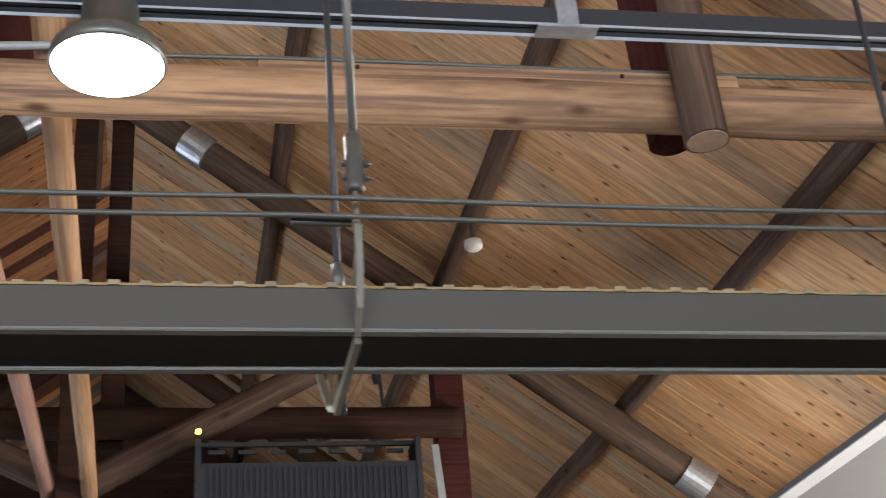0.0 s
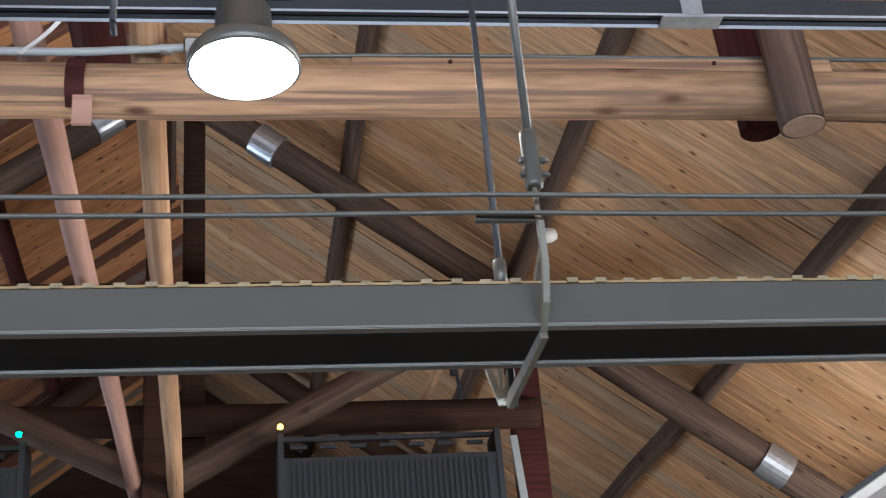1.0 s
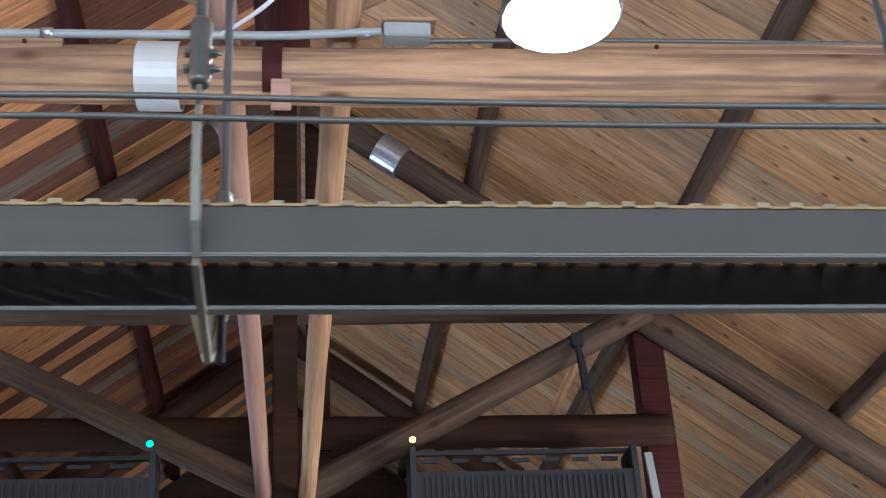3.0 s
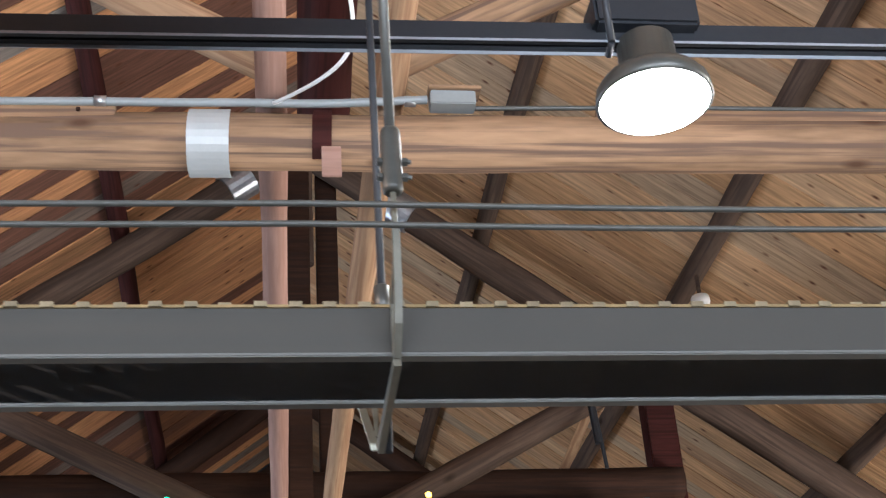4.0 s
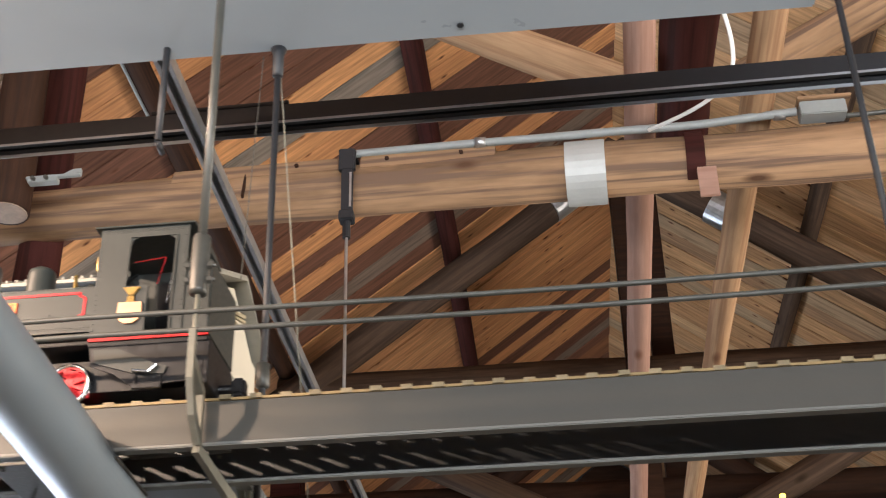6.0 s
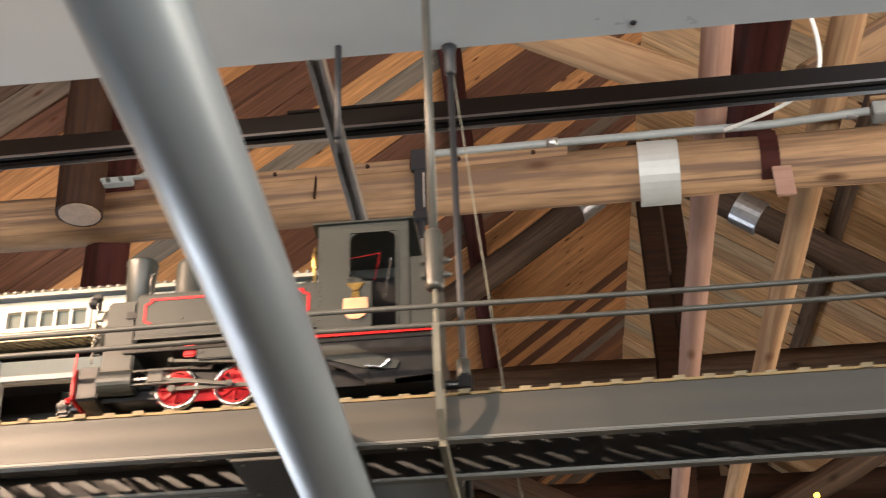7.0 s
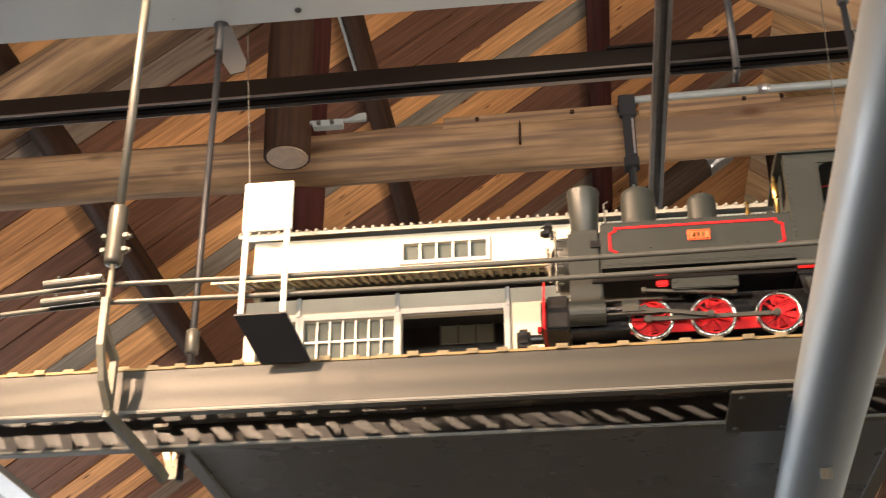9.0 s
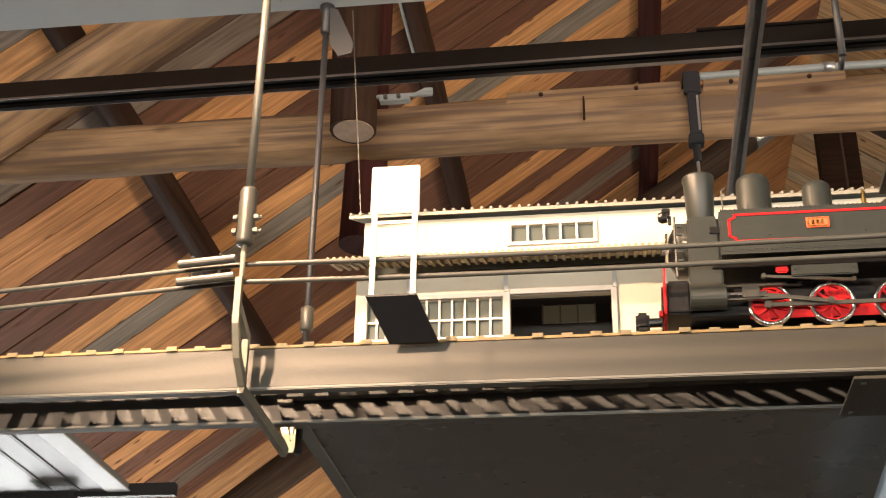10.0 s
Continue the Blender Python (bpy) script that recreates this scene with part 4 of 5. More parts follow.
# chimney and domes
bm = lathe(bmesh.new(), [(0.024, 0.236), (0.022, 0.270), (0.0285, 0.276), (0.0335, 0.374), (0.035, 0.379), (0.0345, 0.383), (0.031, 0.383), (0.026, 0.33), (0.001, 0.329)], Matrix.Translation((0.090, 0, 0)), 28)
loco("chimney", bm, M_LOCO, "tapered dark chimney with open top", True)
bm = lathe(bmesh.new(), [(0.040, 0.25), (0.037, 0.266), (0.0362, 0.360), (0.034, 0.371), (0.028, 0.376), (0.012, 0.379), (0.001, 0.3795)], Matrix.Translation((0.205, 0, 0)), 28)
loco("steam_dome", bm, M_LOCO, smooth=True)
bm = lathe(bmesh.new(), [(0.034, 0.25), (0.031, 0.266), (0.0302, 0.338), (0.028, 0.349), (0.022, 0.354), (0.010, 0.356), (0.001, 0.3565)], Matrix.Translation((0.337, 0, 0)), 28)
loco("sand_dome", bm, M_LOCO, smooth=True)
bm = lathe(bmesh.new(), [(0.004, 0.26), (0.006, 0.268), (0.004, 0.280), (0.006, 0.296), (0.0035, 0.302), (0.005, 0.316), (0.001, 0.322)], Matrix.Translation((0.427, -0.03, 0)), 12)
loco("safety_valve", bm, M_BRASS, "small brass valve", True)
bm = lathe(bmesh.new(), [(0.004, 0.262), (0.004, 0.31), (0.007, 0.316), (0.007, 0.346), (0.003, 0.352), (0.004, 0.358), (0.001, 0.366)], Matrix.Translation((0.484, -0.05, 0)), 12)
loco("whistle", bm, M_BRASS, "brass whistle before the cab", True)
bm = lathe(bmesh.new(), [(0.012, 0.262), (0.012, 0.275), (0.006, 0.284), (0.001, 0.285)], Matrix.Translation((0.468, -0.045, 0)), 14)
loco("tank_filler", bm, M_LOCO, smooth=True)
bm = tube(bmesh.new(), (0.133, -0.06, 0.262), (0.133, -0.06, 0.318), 0.0016, seg=8)
tube(bm, (0.133, -0.06, 0.318), (0.141, -0.06, 0.324), 0.0016, seg=8)
loco("vent_pipe", bm, M_ROD)
# lamp at the smokebox top
bm = bmesh.new()
lathe(bm, [(0.001, 0), (0.012, 0.001), (0.013, 0.012), (0.009, 0.02), (0.001, 0.021)], Matrix.Translation((0.018, -0.045, 0.268)) @ Matrix.Rotation(-math.pi / 2, 4, "Y"), 14)
box(bm, 0.006, 0.024, -0.055, -0.035, 0.275, 0.286, 0.002)
tube(bm, (0.022, -0.045, 0.25), (0.022, -0.045, 0.27), 0.004, seg=8)
loco("headlamp", bm, M_LOCOBLK)
bm = bmesh.new()
for z in (0.13, 0.15, 0.17, 0.19, 0.21, 0.23):
    tube(bm, (0.026, -0.075, z), (0.044, -0.075, z), 0.0028, seg=8)
tube(bm, (0.030, -0.078, 0.11), (0.030, -0.078, 0.25), 0.0025, seg=8)
loco("handrail", bm, M_ROD, "grey handrail and pipework at the smokebox")
# cab
cab = tagged(new("cab"), "dark green cab with open side windows")
cab.parent = LOCO
for y in (-W - 0.002, W - 0.002):
    # side sheet built round the window and doorway openings
    for x0, x1, z0, z1 in ((0.500, 0.566, 0.128, 0.385), (0.566, 0.664, 0.360, 0.385), (0.664, 0.690, 0.128, 0.385), (0.566, 0.612, 0.128, 0.245)):
        part("cab_side_sheet", box(bmesh.new(), x0, x1, y, y + 0.004, z0, z1), M_LOCO, cab)
    for x, z, sx, sz in ((0.566, 0.360, 1, -1), (0.664, 0.360, -1, -1)):
        part("corner_fillet", prism(bmesh.new(), [(x, z), (x + sx * 0.016, z), (x + sx * 0.005, z + sz * 0.005), (x, z + sz * 0.016)], y, y + 0.004), M_LOCO, cab)
part("cab_front_sheet", box(bmesh.new(), 0.500, 0.504, -W + 0.002, W - 0.002, 0.128, 0.30), M_LOCO, cab)
for y0, y1 in ((-W + 0.002, -0.075), (-0.02, 0.02), (0.075, W - 0.002)):
    part("cab_front_post", box(bmesh.new(), 0.500, 0.504, y0, y1, 0.3005, 0.385), M_LOCO, cab)
part("cab_back_sheet", box(bmesh.new(), 0.686, 0.690, -W + 0.002, W - 0.002, 0.128, 0.31), M_LOCO, cab)
bm = prism(bmesh.new(), [(-W - 0.010, 0.384), (-W - 0.008, 0.389), (-0.06, 0.397), (0, 0.400), (0.06, 0.397), (W + 0.008, 0.389), (W + 0.010, 0.384)], 0.488, 0.702, "x")
part("cab_roof", bm, M_LOCO, cab)
bm = bmesh.new()
for x in np.arange(0.508, 0.685, 0.011):
    bmesh.ops.create_icosphere(bm, subdivisions=1, radius=0.0018, matrix=Matrix.Translation((x, -W - 0.002, 0.375)))
for z in np.arange(0.14, 0.37, 0.011):
    bmesh.ops.create_icosphere(bm, subdivisions=1, radius=0.0018, matrix=Matrix.Translation((0.506, -W - 0.002, z)))
    bmesh.ops.create_icosphere(bm, subdivisions=1, radius=0.0018, matrix=Matrix.Translation((0.684, -W - 0.002, z)))
tagged(part("cab_rivets", bm, M_LOCO, cab), kind="stuff")
bm = bmesh.new()
for x0, x1, z0, z1 in ((0.563, 0.567, 0.25, 0.362), (0.663, 0.667, 0.13, 0.362), (0.565, 0.665, 0.360, 0.364)):
    box(bm, x0, x1, -W - 0.005, -W - 0.002, z0, z1)
part("window_beading", bm, M_LOCO, cab)
bm = box(bmesh.new(), 0.52, 0.53, -0.07, 0.07, 0.13, 0.33, 0.002)
tube(bm, (0.53, -0.04, 0.27), (0.57, -0.05, 0.30), 0.003, seg=8)
part("backhead", bm, M_LOCOBLK, cab)
bm = bmesh.new()
tube(bm, (0.56, -0.05, 0.33), (0.62, -0.03, 0.35), 0.0008, seg=6)
tube(bm, (0.62, -0.03, 0.35), (0.61, -0.04, 0.28), 0.0008, seg=6)
part("cab_wire", bm, M_RED, cab, "loose red wire inside the cab")
bm = bmesh.new()
tube(bm, (0.645, -0.04, 0.33), (0.63, -0.03, 0.24), 0.002, seg=6)
part("cab_fitting", bm, M_STEEL, cab, "bright fittings inside the cab")
# black sheet added in the far side opening to darken the cab's inside
part("cab_blackout_sheet", box(bmesh.new(), 0.5665, 0.6635, W - 0.002, W + 0.002, 0.128, 0.3595), M_LOCOBLK, cab)
# emblem on the cab side
bm = prism(bmesh.new(), [(0.556, 0.205), (0.604, 0.205), (0.606, 0.178), (0.598, 0.163), (0.588, 0.157), (0.572, 0.157), (0.562, 0.163), (0.554, 0.178)], -W - 0.0075, -W - 0.0025)
em = part("emblem", bm, M_COPPER, cab, "copper-coloured shield emblem")
bm = bmesh.new()
prism(bm, [(0.572, 0.206), (0.588, 0.206), (0.586, 0.220), (0.574, 0.220)], -W - 0.007, -W - 0.0025)
prism(bm, [(0.562, 0.240), (0.598, 0.240), (0.590, 0.230), (0.585, 0.222), (0.575, 0.222), (0.570, 0.230)], -W - 0.007, -W - 0.0025)
part("emblem_crest", bm, M_BRASS, cab, "small winged brass crest")
# bunker and rear
loco("bunker", box(bmesh.new(), 0.690, 0.745, -W, W, 0.128, 0.298, 0.003), M_LOCO)
loco("red_valance", box(bmesh.new(), 0.50, 0.747, -W - 0.004, -W - 0.0005, 0.122, 0.130), M_RED, "red line along the footplate")
bm = prism(bmesh.new(), [(0.50, 0.121), (0.745, 0.121), (0.735, 0.03), (0.60, 0.02), (0.56, 0.05), (0.51, 0.07)], -W + 0.004, -W + 0.008)
loco("rear_side_sheet", bm, M_LOCOBLK)
bm = prism(bmesh.new(), [(0.512, 0.104), (0.565, 0.104), (0.640, 0.068), (0.668, 0.060), (0.662, 0.044), (0.60, 0.048), (0.52, 0.074)], -W - 0.001, -W + 0.003)
loco("guard_plate", bm, M_LOCO, "grey slanted guard plate behind the wheels")
loco("footplate", box(bmesh.new(), 0.50, 0.745, -W, W, 0.112, 0.1215, 0.001), M_LOCOBLK)
bm = bmesh.new()
box(bm, 0.60, 0.66, -W - 0.004, -W + 0.004, 0.014, 0.022, 0.001)
box(bm, 0.602, 0.606, -W, -W + 0.003, 0.02, 0.06)
box(bm, 0.654, 0.658, -W, -W + 0.003, 0.02, 0.06)
loco("cab_step", bm, M_LOCOBLK)
bm = tube(bmesh.new(), (0.60, -W - 0.006, 0.052), (0.632, -W - 0.008, 0.046), 0.0035, seg=8)
tube(bm, (0.632, -W - 0.008, 0.046), (0.648, -W - 0.006, 0.062), 0.0035, seg=8)
loco("injector_pipe", bm, M_STEEL, "bright injector pipe")
# cylinders and motion gear
for y in (-W + 0.008, W - 0.034):
    bm = bmesh.new()
    tube(bm, (0.052, y + 0.013, 0.062), (0.124, y + 0.013, 0.062), 0.026, seg=24)
    box(bm, 0.055, 0.121, y - 0.002, y + 0.026, 0.062, 0.125, 0.004)
    loco("cylinder", bm, M_LOCO, smooth=False)
bm = bmesh.new()
box(bm, 0.255, 0.385, -W + 0.002, -W + 0.012, 0.095, 0.128, 0.002)
for x in (0.262, 0.378):
    tube(bm, (x, -W + 0.0, 0.112), (x, -W + 0.004, 0.112), 0.005, seg=8)
loco("valve_chest", bm, M_LOCO)
loco("valve_link", box(bmesh.new(), 0.225, 0.25, -W + 0.006, -W + 0.014, 0.105, 0.135, 0.003), M_RED, "red valve gear link")
for k, (x, ang) in enumerate(((0.211, 20), (0.332, 20), (0.458, 20))):
    for y in (-0.066, 0.066):
        s = -1 if y < 0 else 1
        wm = Matrix.Translation((x, y, 0.0455)) @ Matrix.Rotation(s * math.pi / 2, 4, "X") @ Matrix.Rotation(radians(ang), 4, "Z")
        bm = bmesh.new()
        n = 32
        rings = []
        for r, h in ((0.0385, -0.006), (0.0455, -0.006), (0.0455, 0.006), (0.0435, 0.008), (0.0385, 0.008)):
            rings.append([bm.verts.new((r * math.cos(2 * math.pi * i / n), r * math.sin(2 * math.pi * i / n), h)) for i in range(n)])
        for a, b in zip(rings, rings[1:] + rings[:1]):
            for i in range(n):
                bm.faces.new((a[i], a[(i + 1) % n], b[(i + 1) % n], b[i]))
        wheel = new("wheel")
        wheel.parent = LOCO
        wheel.matrix_basis = wm
        part("tyre", bm, M_STEEL, wheel, "bright steel tyre", True)
        bm = bmesh.new()
        lathe(bm, [(0.0005, -0.004), (0.011, -0.004), (0.011, 0.007), (0.0005, 0.007)], seg=16)
        for q in range(9):
            a = 2 * math.pi * q / 9
            c, d = Vector((math.cos(a), math.sin(a), 0)), Vector((-math.sin(a), math.cos(a), 0))
            pts = [c * 0.009 + d * 0.0035, c * 0.037 + d * 0.0025, c * 0.037 - d * 0.0025, c * 0.009 - d * 0.0035]
            vs = [bm.verts.new(p + Vector((0, 0, -0.003))) for p in pts] + [bm.verts.new(p + Vector((0, 0, 0.004))) for p in pts]
            for f in ((0, 1, 2, 3), (7, 6, 5, 4), (0, 4, 5, 1), (1, 5, 6, 2), (2, 6, 7, 3), (3, 7, 4, 0)):
                bm.faces.new([vs[i] for i in f])
        for i in range(n):
            a0, a1 = 2 * math.pi * i / n, 2 * math.pi * (i + 1) / n
            q = [bm.verts.new((r * math.cos(a), r * math.sin(a), h)) for a in (a0, a1) for r, h in ((0.0345, -0.003), (0.0384, -0.003), (0.0384, 0.006), (0.0345, 0.006))]
            for f in ((0, 1, 5, 4), (1, 2, 6, 5), (2, 3, 7, 6), (3, 0, 4, 7)):
                bm.faces.new([q[j] for j in f])
        prism(bm, [(-0.016, -0.030), (0.016, -0.030), (0.024, -0.024), (0.018, -0.012), (-0.018, -0.012), (-0.024, -0.024)], -0.003, 0.005, "z")
        part("spokes", bm, M_RED, wheel, "red spoked centre")
crank = 0.018
cx, cz = -crank * math.cos(radians(70)), 0.0455 - crank * 0.4


def rod(a, b, h, y, name, material, bosses=0.008):
    a, b = Vector((a[0], y, a[1])), Vector((b[0], y, b[1]))
    d = (b - a).normalized()
    n = Vector((-d.z, 0, d.x)) * h
    bm = bmesh.new()
    q = [a + n, b + n, b - n, a - n]
    vs = [bm.verts.new(p) for p in q] + [bm.verts.new(p + Vector((0, -0.005, 0))) for p in q]
    for f in ((0, 1, 2, 3), (7, 6, 5, 4), (0, 4, 5, 1), (1, 5, 6, 2), (2, 6, 7, 3), (3, 7, 4, 0)):
        bm.faces.new([vs[i] for i in f])
    for p in (a, b):
        tube(bm, p + Vector((0, 0.002, 0)), p + Vector((0, -0.008, 0)), bosses, seg=12)
    return loco(name, bm, material)


yr = -0.080
rod((0.211 + cx, cz), (0.458 + cx, cz), 0.0042, yr, "coupling_rod", M_ROD)
rod((0.165, 0.062), (0.332 + cx, cz), 0.0040, yr - 0.008, "connecting_rod", M_ROD)
rod((0.118, 0.062), (0.20, 0.062), 0.003, yr - 0.006, "piston_rod", M_STEEL, 0.004)
loco("crosshead", box(bmesh.new(), 0.155, 0.19, yr - 0.018, yr - 0.002, 0.048, 0.078, 0.003), M_ROD)
for z in (0.076, 0.047):
    loco("slide_bar", box(bmesh.new(), 0.122, 0.235, yr - 0.014, yr - 0.004, z, z + 0.004), M_ROD)
rod((0.20, 0.10), (0.375, 0.085), 0.003, yr - 0.004, "eccentric_rod", M_ROD, 0.005)
# buffer beams, couplers, brake hoses
loco("front_buffer_beam", box(bmesh.new(), -0.001, 0.005, -W + 0.004, W - 0.004, 0.022, 0.095, 0.002), M_RED, "red front buffer beam")
loco("beam_face", box(bmesh.new(), -0.005, -0.0015, -W + 0.014, W - 0.014, 0.030, 0.088, 0.001), M_LOCOBLK)
bm = prism(bmesh.new(), [(0.0, 0.092), (0.004, 0.092), (0.006, 0.128), (0.002, 0.132)], -W + 0.004, -W + 0.008)
loco("beam_bracket", bm, M_RED)
bm = bmesh.new()
box(bm, 0.006, 0.052, -W + 0.012, W - 0.012, 0.025, 0.10, 0.004)
loco("front_apron", bm, M_LOCOBLK)
loco("rear_buffer_beam", box(bmesh.new(), 0.738, 0.750, -W + 0.004, W - 0.004, 0.022, 0.118, 0.002), M_LOCOBLK)
loco("rear_step", box(bmesh.new(), 0.738, 0.752, -W, -W + 0.012, 0.02, 0.036, 0.002), M_LOCOBLK)
for nm, s, x in (("front_coupler", -1, -0.004), ("rear_coupler", 1, 0.750)):
    bm = bmesh.new()
    tube(bm, (x, 0, 0.045), (x + s * 0.03, 0, 0.045), 0.010, seg=12)
    box(bm, min(x + s * 0.026, x + s * 0.055), max(x + s * 0.026, x + s * 0.055), -0.018, 0.018, 0.026, 0.064, 0.006)
    loco(nm, bm, M_LOCOBLK)
bm = bmesh.new()
box(bm, -0.012, -0.004, -W + 0.008, -W + 0.02, 0.02, 0.032, 0.001)
loco("front_step_iron", bm, M_RED)

# ---- signal board on the bridge ----
sg = empty("track_sign", Matrix.Translation((0.312, 0, 2.685)), "white blank sign board on two legs beside the track", "sign")
part("board", box(bmesh.new(), -0.050, 0.050, -0.008, 0.0, 0.188, 0.300, 0.002), M_WHITE, sg)
for x in (-0.047, 0.036):
    part("leg", box(bmesh.new(), x, x + 0.011, -0.007, 0.0, 0.0, 0.188, 0.001), M_WHITE, sg)
part("crossbar", box(bmesh.new(), -0.036, 0.036, -0.006, -0.001, 0.165, 0.173, 0.001), M_WHITE, sg)
bm = bmesh.new()
q = [(-0.052, -0.012, 0.0), (0.050, -0.012, 0.0), (0.082, 0.082, -0.062), (-0.018, 0.082, -0.062)]
vs = [bm.verts.new(p) for p in q] + [bm.verts.new((p[0], p[1], p[2] + 0.004)) for p in q]
for f in ((3, 2, 1, 0), (4, 5, 6, 7), (0, 1, 5, 4), (1, 2, 6, 5), (2, 3, 7, 6), (3, 0, 4, 7)):
    bm.faces.new([vs[i] for i in f])
part("foot_plate", bm, M_BLACK, sg, "black slanted foot plate")

# ---- model station building on the shelf ----
ST = empty("model_station", Matrix.Translation((0, 0, 2.626)), "cream and grey model station building on the shelf", "model building")
HX0, HX1, HY, HZ = 0.120, 1.472, 0.560, 0.375


def st(name, bm, material, label="", parent=None, smooth=False):
    return part(name, bm, material, parent or ST, label, smooth)


OPEN = [(0.265, 0.482, 0.165, 0.315, "window"), (0.500, 0.742, 0.02, 0.318, "open"), (0.946, 1.068, 0.165, 0.318, "window"), (1.097, 1.335, 0.02, 0.320, "open"), (1.348, 1.452, 0.165, 0.318, "window"), (0.150, 0.245, 0.165, 0.315, "window")]
front = new("front_wall")
front.parent = ST


def panel(x0, x1, z0, z1):
    part("wall_panel", box(bmesh.new(), x0, x1, HY, HY + 0.02, z0, z1), M_CREAM, front)


xs = HX0
for x0, x1, z0, z1, kind in sorted(OPEN):
    panel(xs, x0, 0, HZ)
    panel(x0, x1, z1, HZ)
    if z0 > 0.03:
        panel(x0, x1, 0, z0)
    xs = x1
panel(xs, HX1, 0, HZ)
for x in (HX0, HX1 - 0.02):
    st("side_wall", box(bmesh.new(), x, x + 0.02, HY + 0.021, 1.05, 0, HZ), M_CREAM)
st("back_wall", box(bmesh.new(), HX0 + 0.021, HX1 - 0.021, 1.03, 1.05, 0, HZ), M_ROOMSHADE)
st("inner_ceiling", box(bmesh.new(), HX0 + 0.021, HX1 - 0.021, HY + 0.021, 1.029, 0.3985, 0.4035), M_ROOMSHADE)
st("inner_partition", box(bmesh.new(), HX0 + 0.021, HX1 - 0.021, 0.80, 0.812, 0.0, 0.398), M_ROOMSHADE)
# panes seen through the doorways, their light from behind painted as pale green
for x0, x1 in ((0.565, 0.70), (1.12, 1.275)):
    w = new("back_window")
    w.parent = ST
    part("back_pane", box(bmesh.new(), x0, x1, 0.790, 0.796, 0.345, 0.394), M_BACKPANE, w)
    for k in range(4):
        x = x0 + (x1 - x0) * k / 3
        part("back_bar", box(bmesh.new(), x - 0.002, x + 0.002, 0.786, 0.7895, 0.343, 0.396), M_GREYTRIM, w)
for x0, x1, z0, z1, kind in OPEN:
    if kind == "window":
        w = new("window")
        w.parent = ST
        bm = bmesh.new()
        box(bm, x0 - 0.012, x0, HY - 0.008, HY - 0.0005, z0 - 0.012, z1 + 0.012, 0.001)
        box(bm, x1, x1 + 0.012, HY - 0.008, HY - 0.0005, z0 - 0.012, z1 + 0.012, 0.001)
        box(bm, x0, x1, HY - 0.008, HY - 0.0005, z1, z1 + 0.012, 0.001)
        box(bm, x0, x1, HY - 0.008, HY - 0.0005, z0 - 0.012, z0, 0.001)
        part("window_frame", bm, M_GREYTRIM, w)
        n = max(4, round((x1 - x0) / 0.030))
        for i in range(1, n):
            x = x0 + (x1 - x0) * i / n
            part("glazing_bar", box(bmesh.new(), x - 0.0022, x + 0.0022, HY + 0.001, HY + 0.006, z0, z1), M_WHITE, w)
        for k in (0.33, 0.64):
            zz = z0 + (z1 - z0) * k
            part("glazing_bar", box(bmesh.new(), x0, x1, HY + 0.0005, HY + 0.0055, zz - 0.0022, zz + 0.0022), M_WHITE, w)
        part("pane", box(bmesh.new(), x0, x1, HY + 0.010, HY + 0.012, z0, z1), M_PANE, w)
    else:
        bm = bmesh.new()
        box(bm, x0 - 0.014, x0 - 0.0005, HY - 0.010, HY - 0.0005, 0, z1 + 0.014, 0.001)
        box(bm, x1 + 0.0005, x1 + 0.014, HY - 0.010, HY - 0.0005, 0, z1 + 0.014, 0.001)
        box(bm, x0, x1, HY - 0.010, HY - 0.0005, z1 + 0.0005, z1 + 0.014, 0.001)
        st("door_frame", bm, M_GREYTRIM)
# pale board in a doorway
st("notice_board", box(bmesh.new(), 1.115, 1.16, HY + 0.03, HY + 0.034, 0.22, 0.29), M_PLASTIC)
for x in (0.252, 0.490, 0.752, 1.083, 1.340):
    st("wall_post", box(bmesh.new(), x - 0.005, x + 0.005, HY - 0.012, HY - 0.001, 0.325, HZ - 0.001, 0.001), M_GREYTRIM)
# canopy
cz0, cz1, cy0, cy1 = 0.372, 0.412, 0.440, 0.545
bm = prism(bmesh.new(), [(cy0, cz0), (cy1, cz1), (cy1, cz1 + 0.004), (cy0, cz0 + 0.004)], 0.068, 1.556, "x")
can = st("canopy_roof", bm, M_CANOPY, "grey tiled canopy roof along the front")
st("canopy_edge", box(bmesh.new(), 0.066, 1.558, cy0 - 0.004, cy0 - 0.0002, cz0 - 0.006, cz0 + 0.004), M_CANOPY)
n = 96
for i in range(n):
    x = 0.072 + (1.552 - 0.072) * i / (n - 1)
    bm = bmesh.new()
    tube(bm, (x, cy0 - 0.004, cz0 + 0.006), (x, cy1, cz1 + 0.006), 0.0045, seg=6)
    part("tile_roll", bm, M_CANOPY, can)
for i in range(70):
    x = 0.08 + (1.55 - 0.08) * i / 69
    part("rafter_end", prism(bmesh.new(), [(cy0 + 0.003, cz0 - 0.006), (cy1 + 0.01, cz1 - 0.008), (cy1 + 0.01, cz1 - 0.001), (cy0 + 0.003, cz0 - 0.001)], x - 0.004, x + 0.004, "x"), M_CANOPY, can)
# upper wall with its windows
UP = [(0.507, 0.706, 0.447, 0.492), (1.088, 1.292, 0.450, 0.500)]
upper = new("upper_wall")
upper.parent = ST


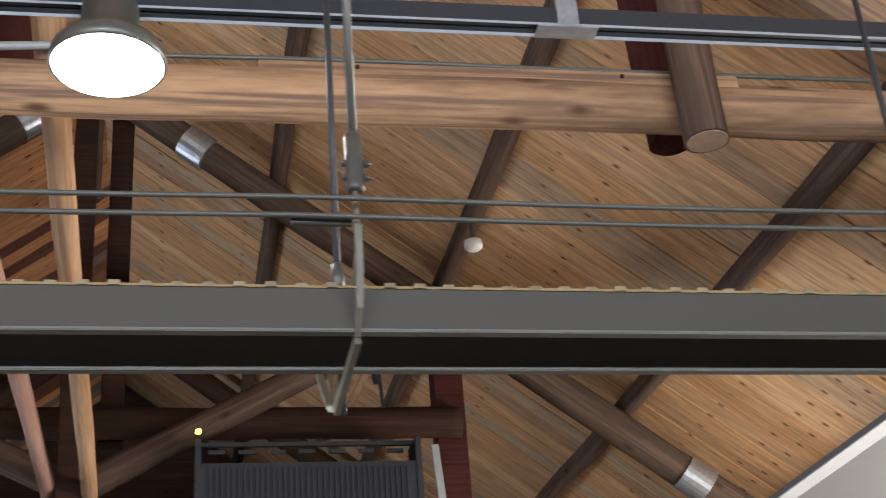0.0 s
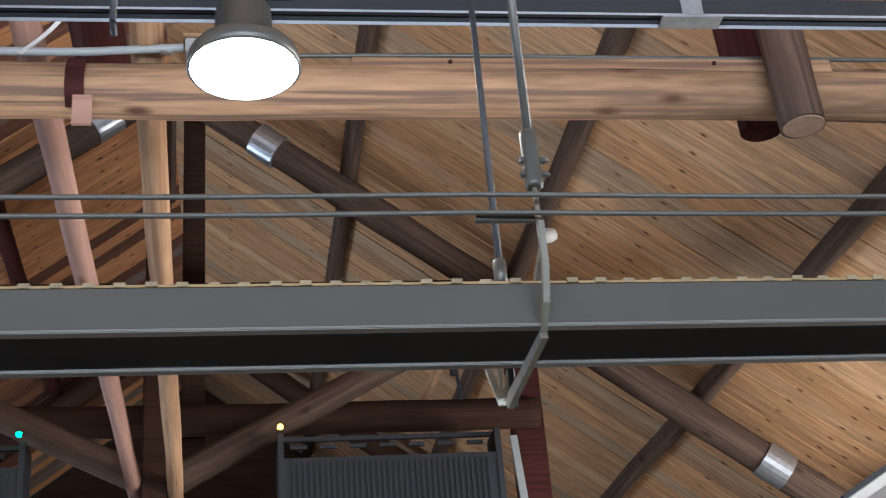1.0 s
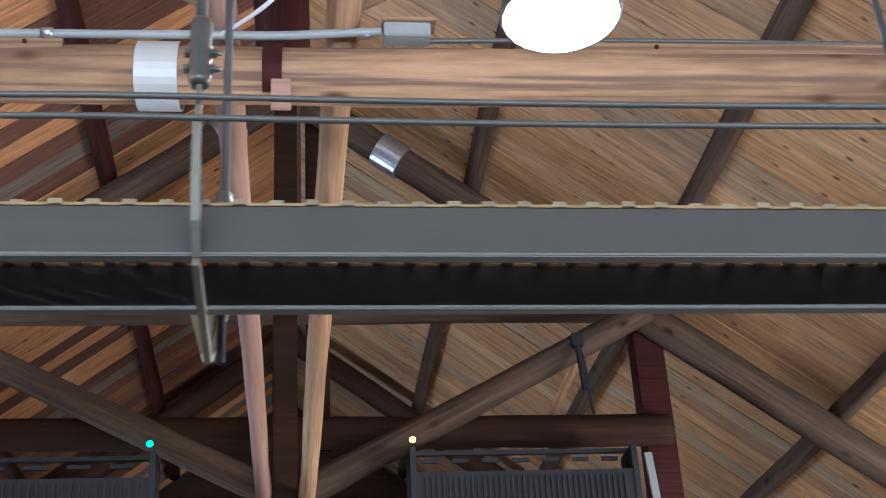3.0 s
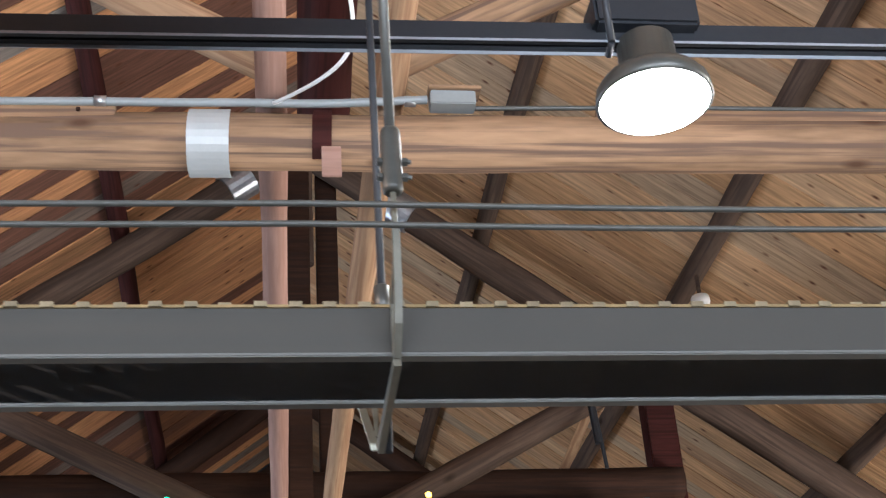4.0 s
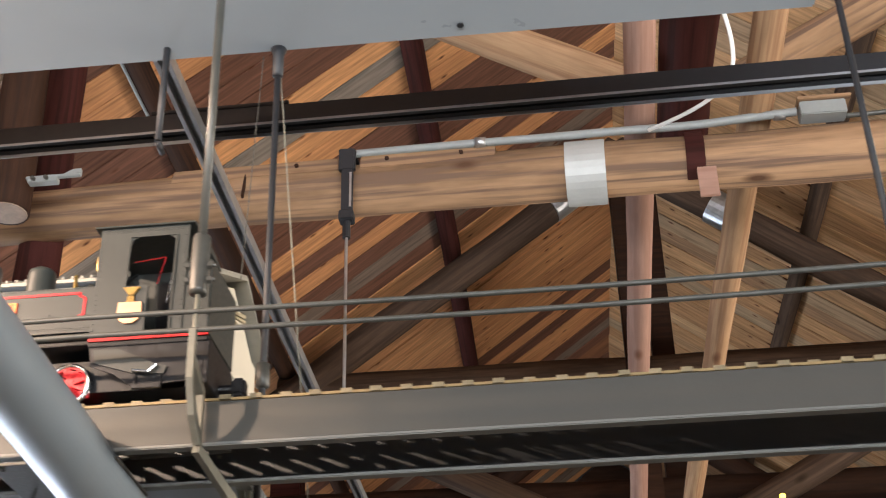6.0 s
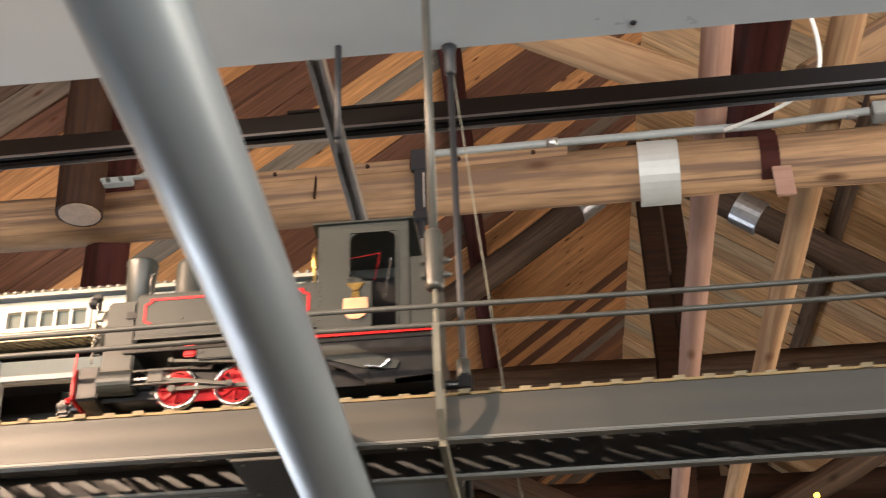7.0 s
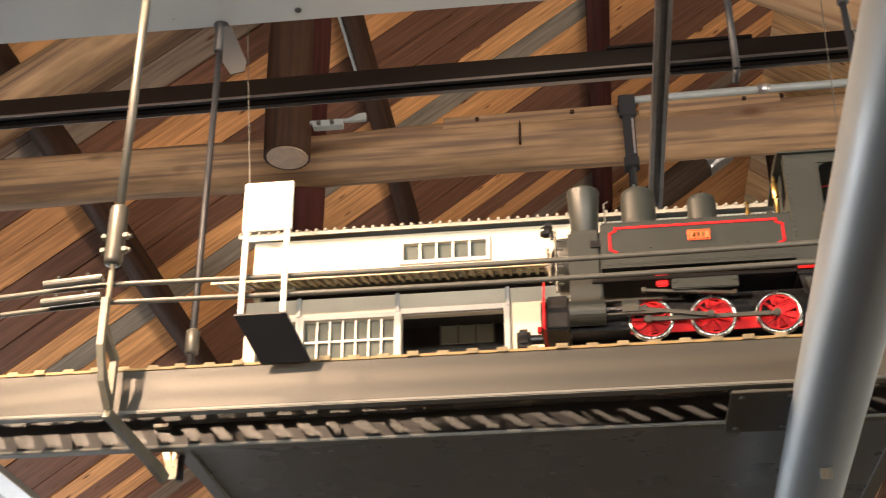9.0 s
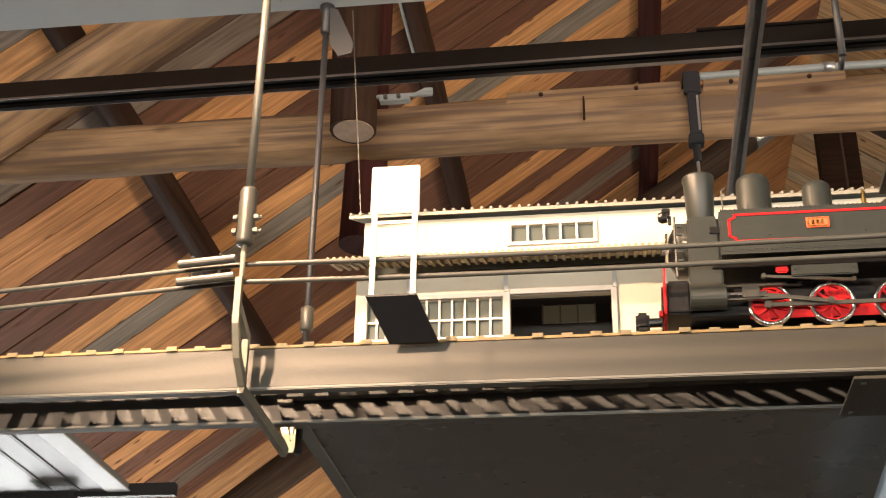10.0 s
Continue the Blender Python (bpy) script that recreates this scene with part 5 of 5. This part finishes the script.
def upper_panel(x0, x1, z0, z1):
    part("upper_panel", box(bmesh.new(), x0, x1, 0.530, 0.545, z0, z1), M_CREAM, upper)


xs = HX0 + 0.02
for x0, x1, z0, z1 in UP:
    upper_panel(xs, x0, 0.405, 0.522)
    upper_panel(x0, x1, z1, 0.522)
    upper_panel(x0, x1, 0.405, z0)
    xs = x1
upper_panel(xs, HX1 - 0.012, 0.405, 0.522)
for x in (HX0 + 0.02, HX1 - 0.026):
    st("upper_side_wall", box(bmesh.new(), x, x + 0.014, 0.546, 1.05, HZ + 0.001, 0.522), M_CREAM)
for x0, x1, z0, z1 in UP:
    w = new("upper_window")
    w.parent = ST
    bm = bmesh.new()
    box(bm, x0 - 0.01, x0, 0.524, 0.5295, z0 - 0.01, z1 + 0.01)
    box(bm, x1, x1 + 0.01, 0.524, 0.5295, z0 - 0.01, z1 + 0.01)
    box(bm, x0, x1, 0.524, 0.5295, z1, z1 + 0.01)
    box(bm, x0, x1, 0.524, 0.5295, z0 - 0.01, z0)
    part("window_frame", bm, M_GREYTRIM, w)
    for i in range(1, 5):
        x = x0 + (x1 - x0) * i / 5
        part("glazing_bar", box(bmesh.new(), x - 0.0025, x + 0.0025, 0.526, 0.534, z0, z1), M_WHITE, w)
    part("pane", box(bmesh.new(), x0, x1, 0.537, 0.540, z0, z1), M_PANE, w)
bm = prism(bmesh.new(), [(0.500, 0.520), (0.80, 0.66), (1.08, 0.520), (1.08, 0.529), (0.80, 0.669), (0.500, 0.529)], 0.105, 1.490, "x")
top = st("main_roof", bm, M_ROOFTILE, "grey tiled main roof")
for i in range(60):
    x = 0.110 + (1.485 - 0.110) * i / 59
    part("tile_roll", tube(bmesh.new(), (x, 0.497, 0.531), (x, 0.80, 0.672), 0.004, seg=6), M_ROOFTILE, top)
for x in (HX0 + 0.02, HX1 - 0.03):
    st("gable", prism(bmesh.new(), [(0.55, 0.523), (0.80, 0.640), (1.05, 0.523)], x, x + 0.012, "x"), M_CREAM)
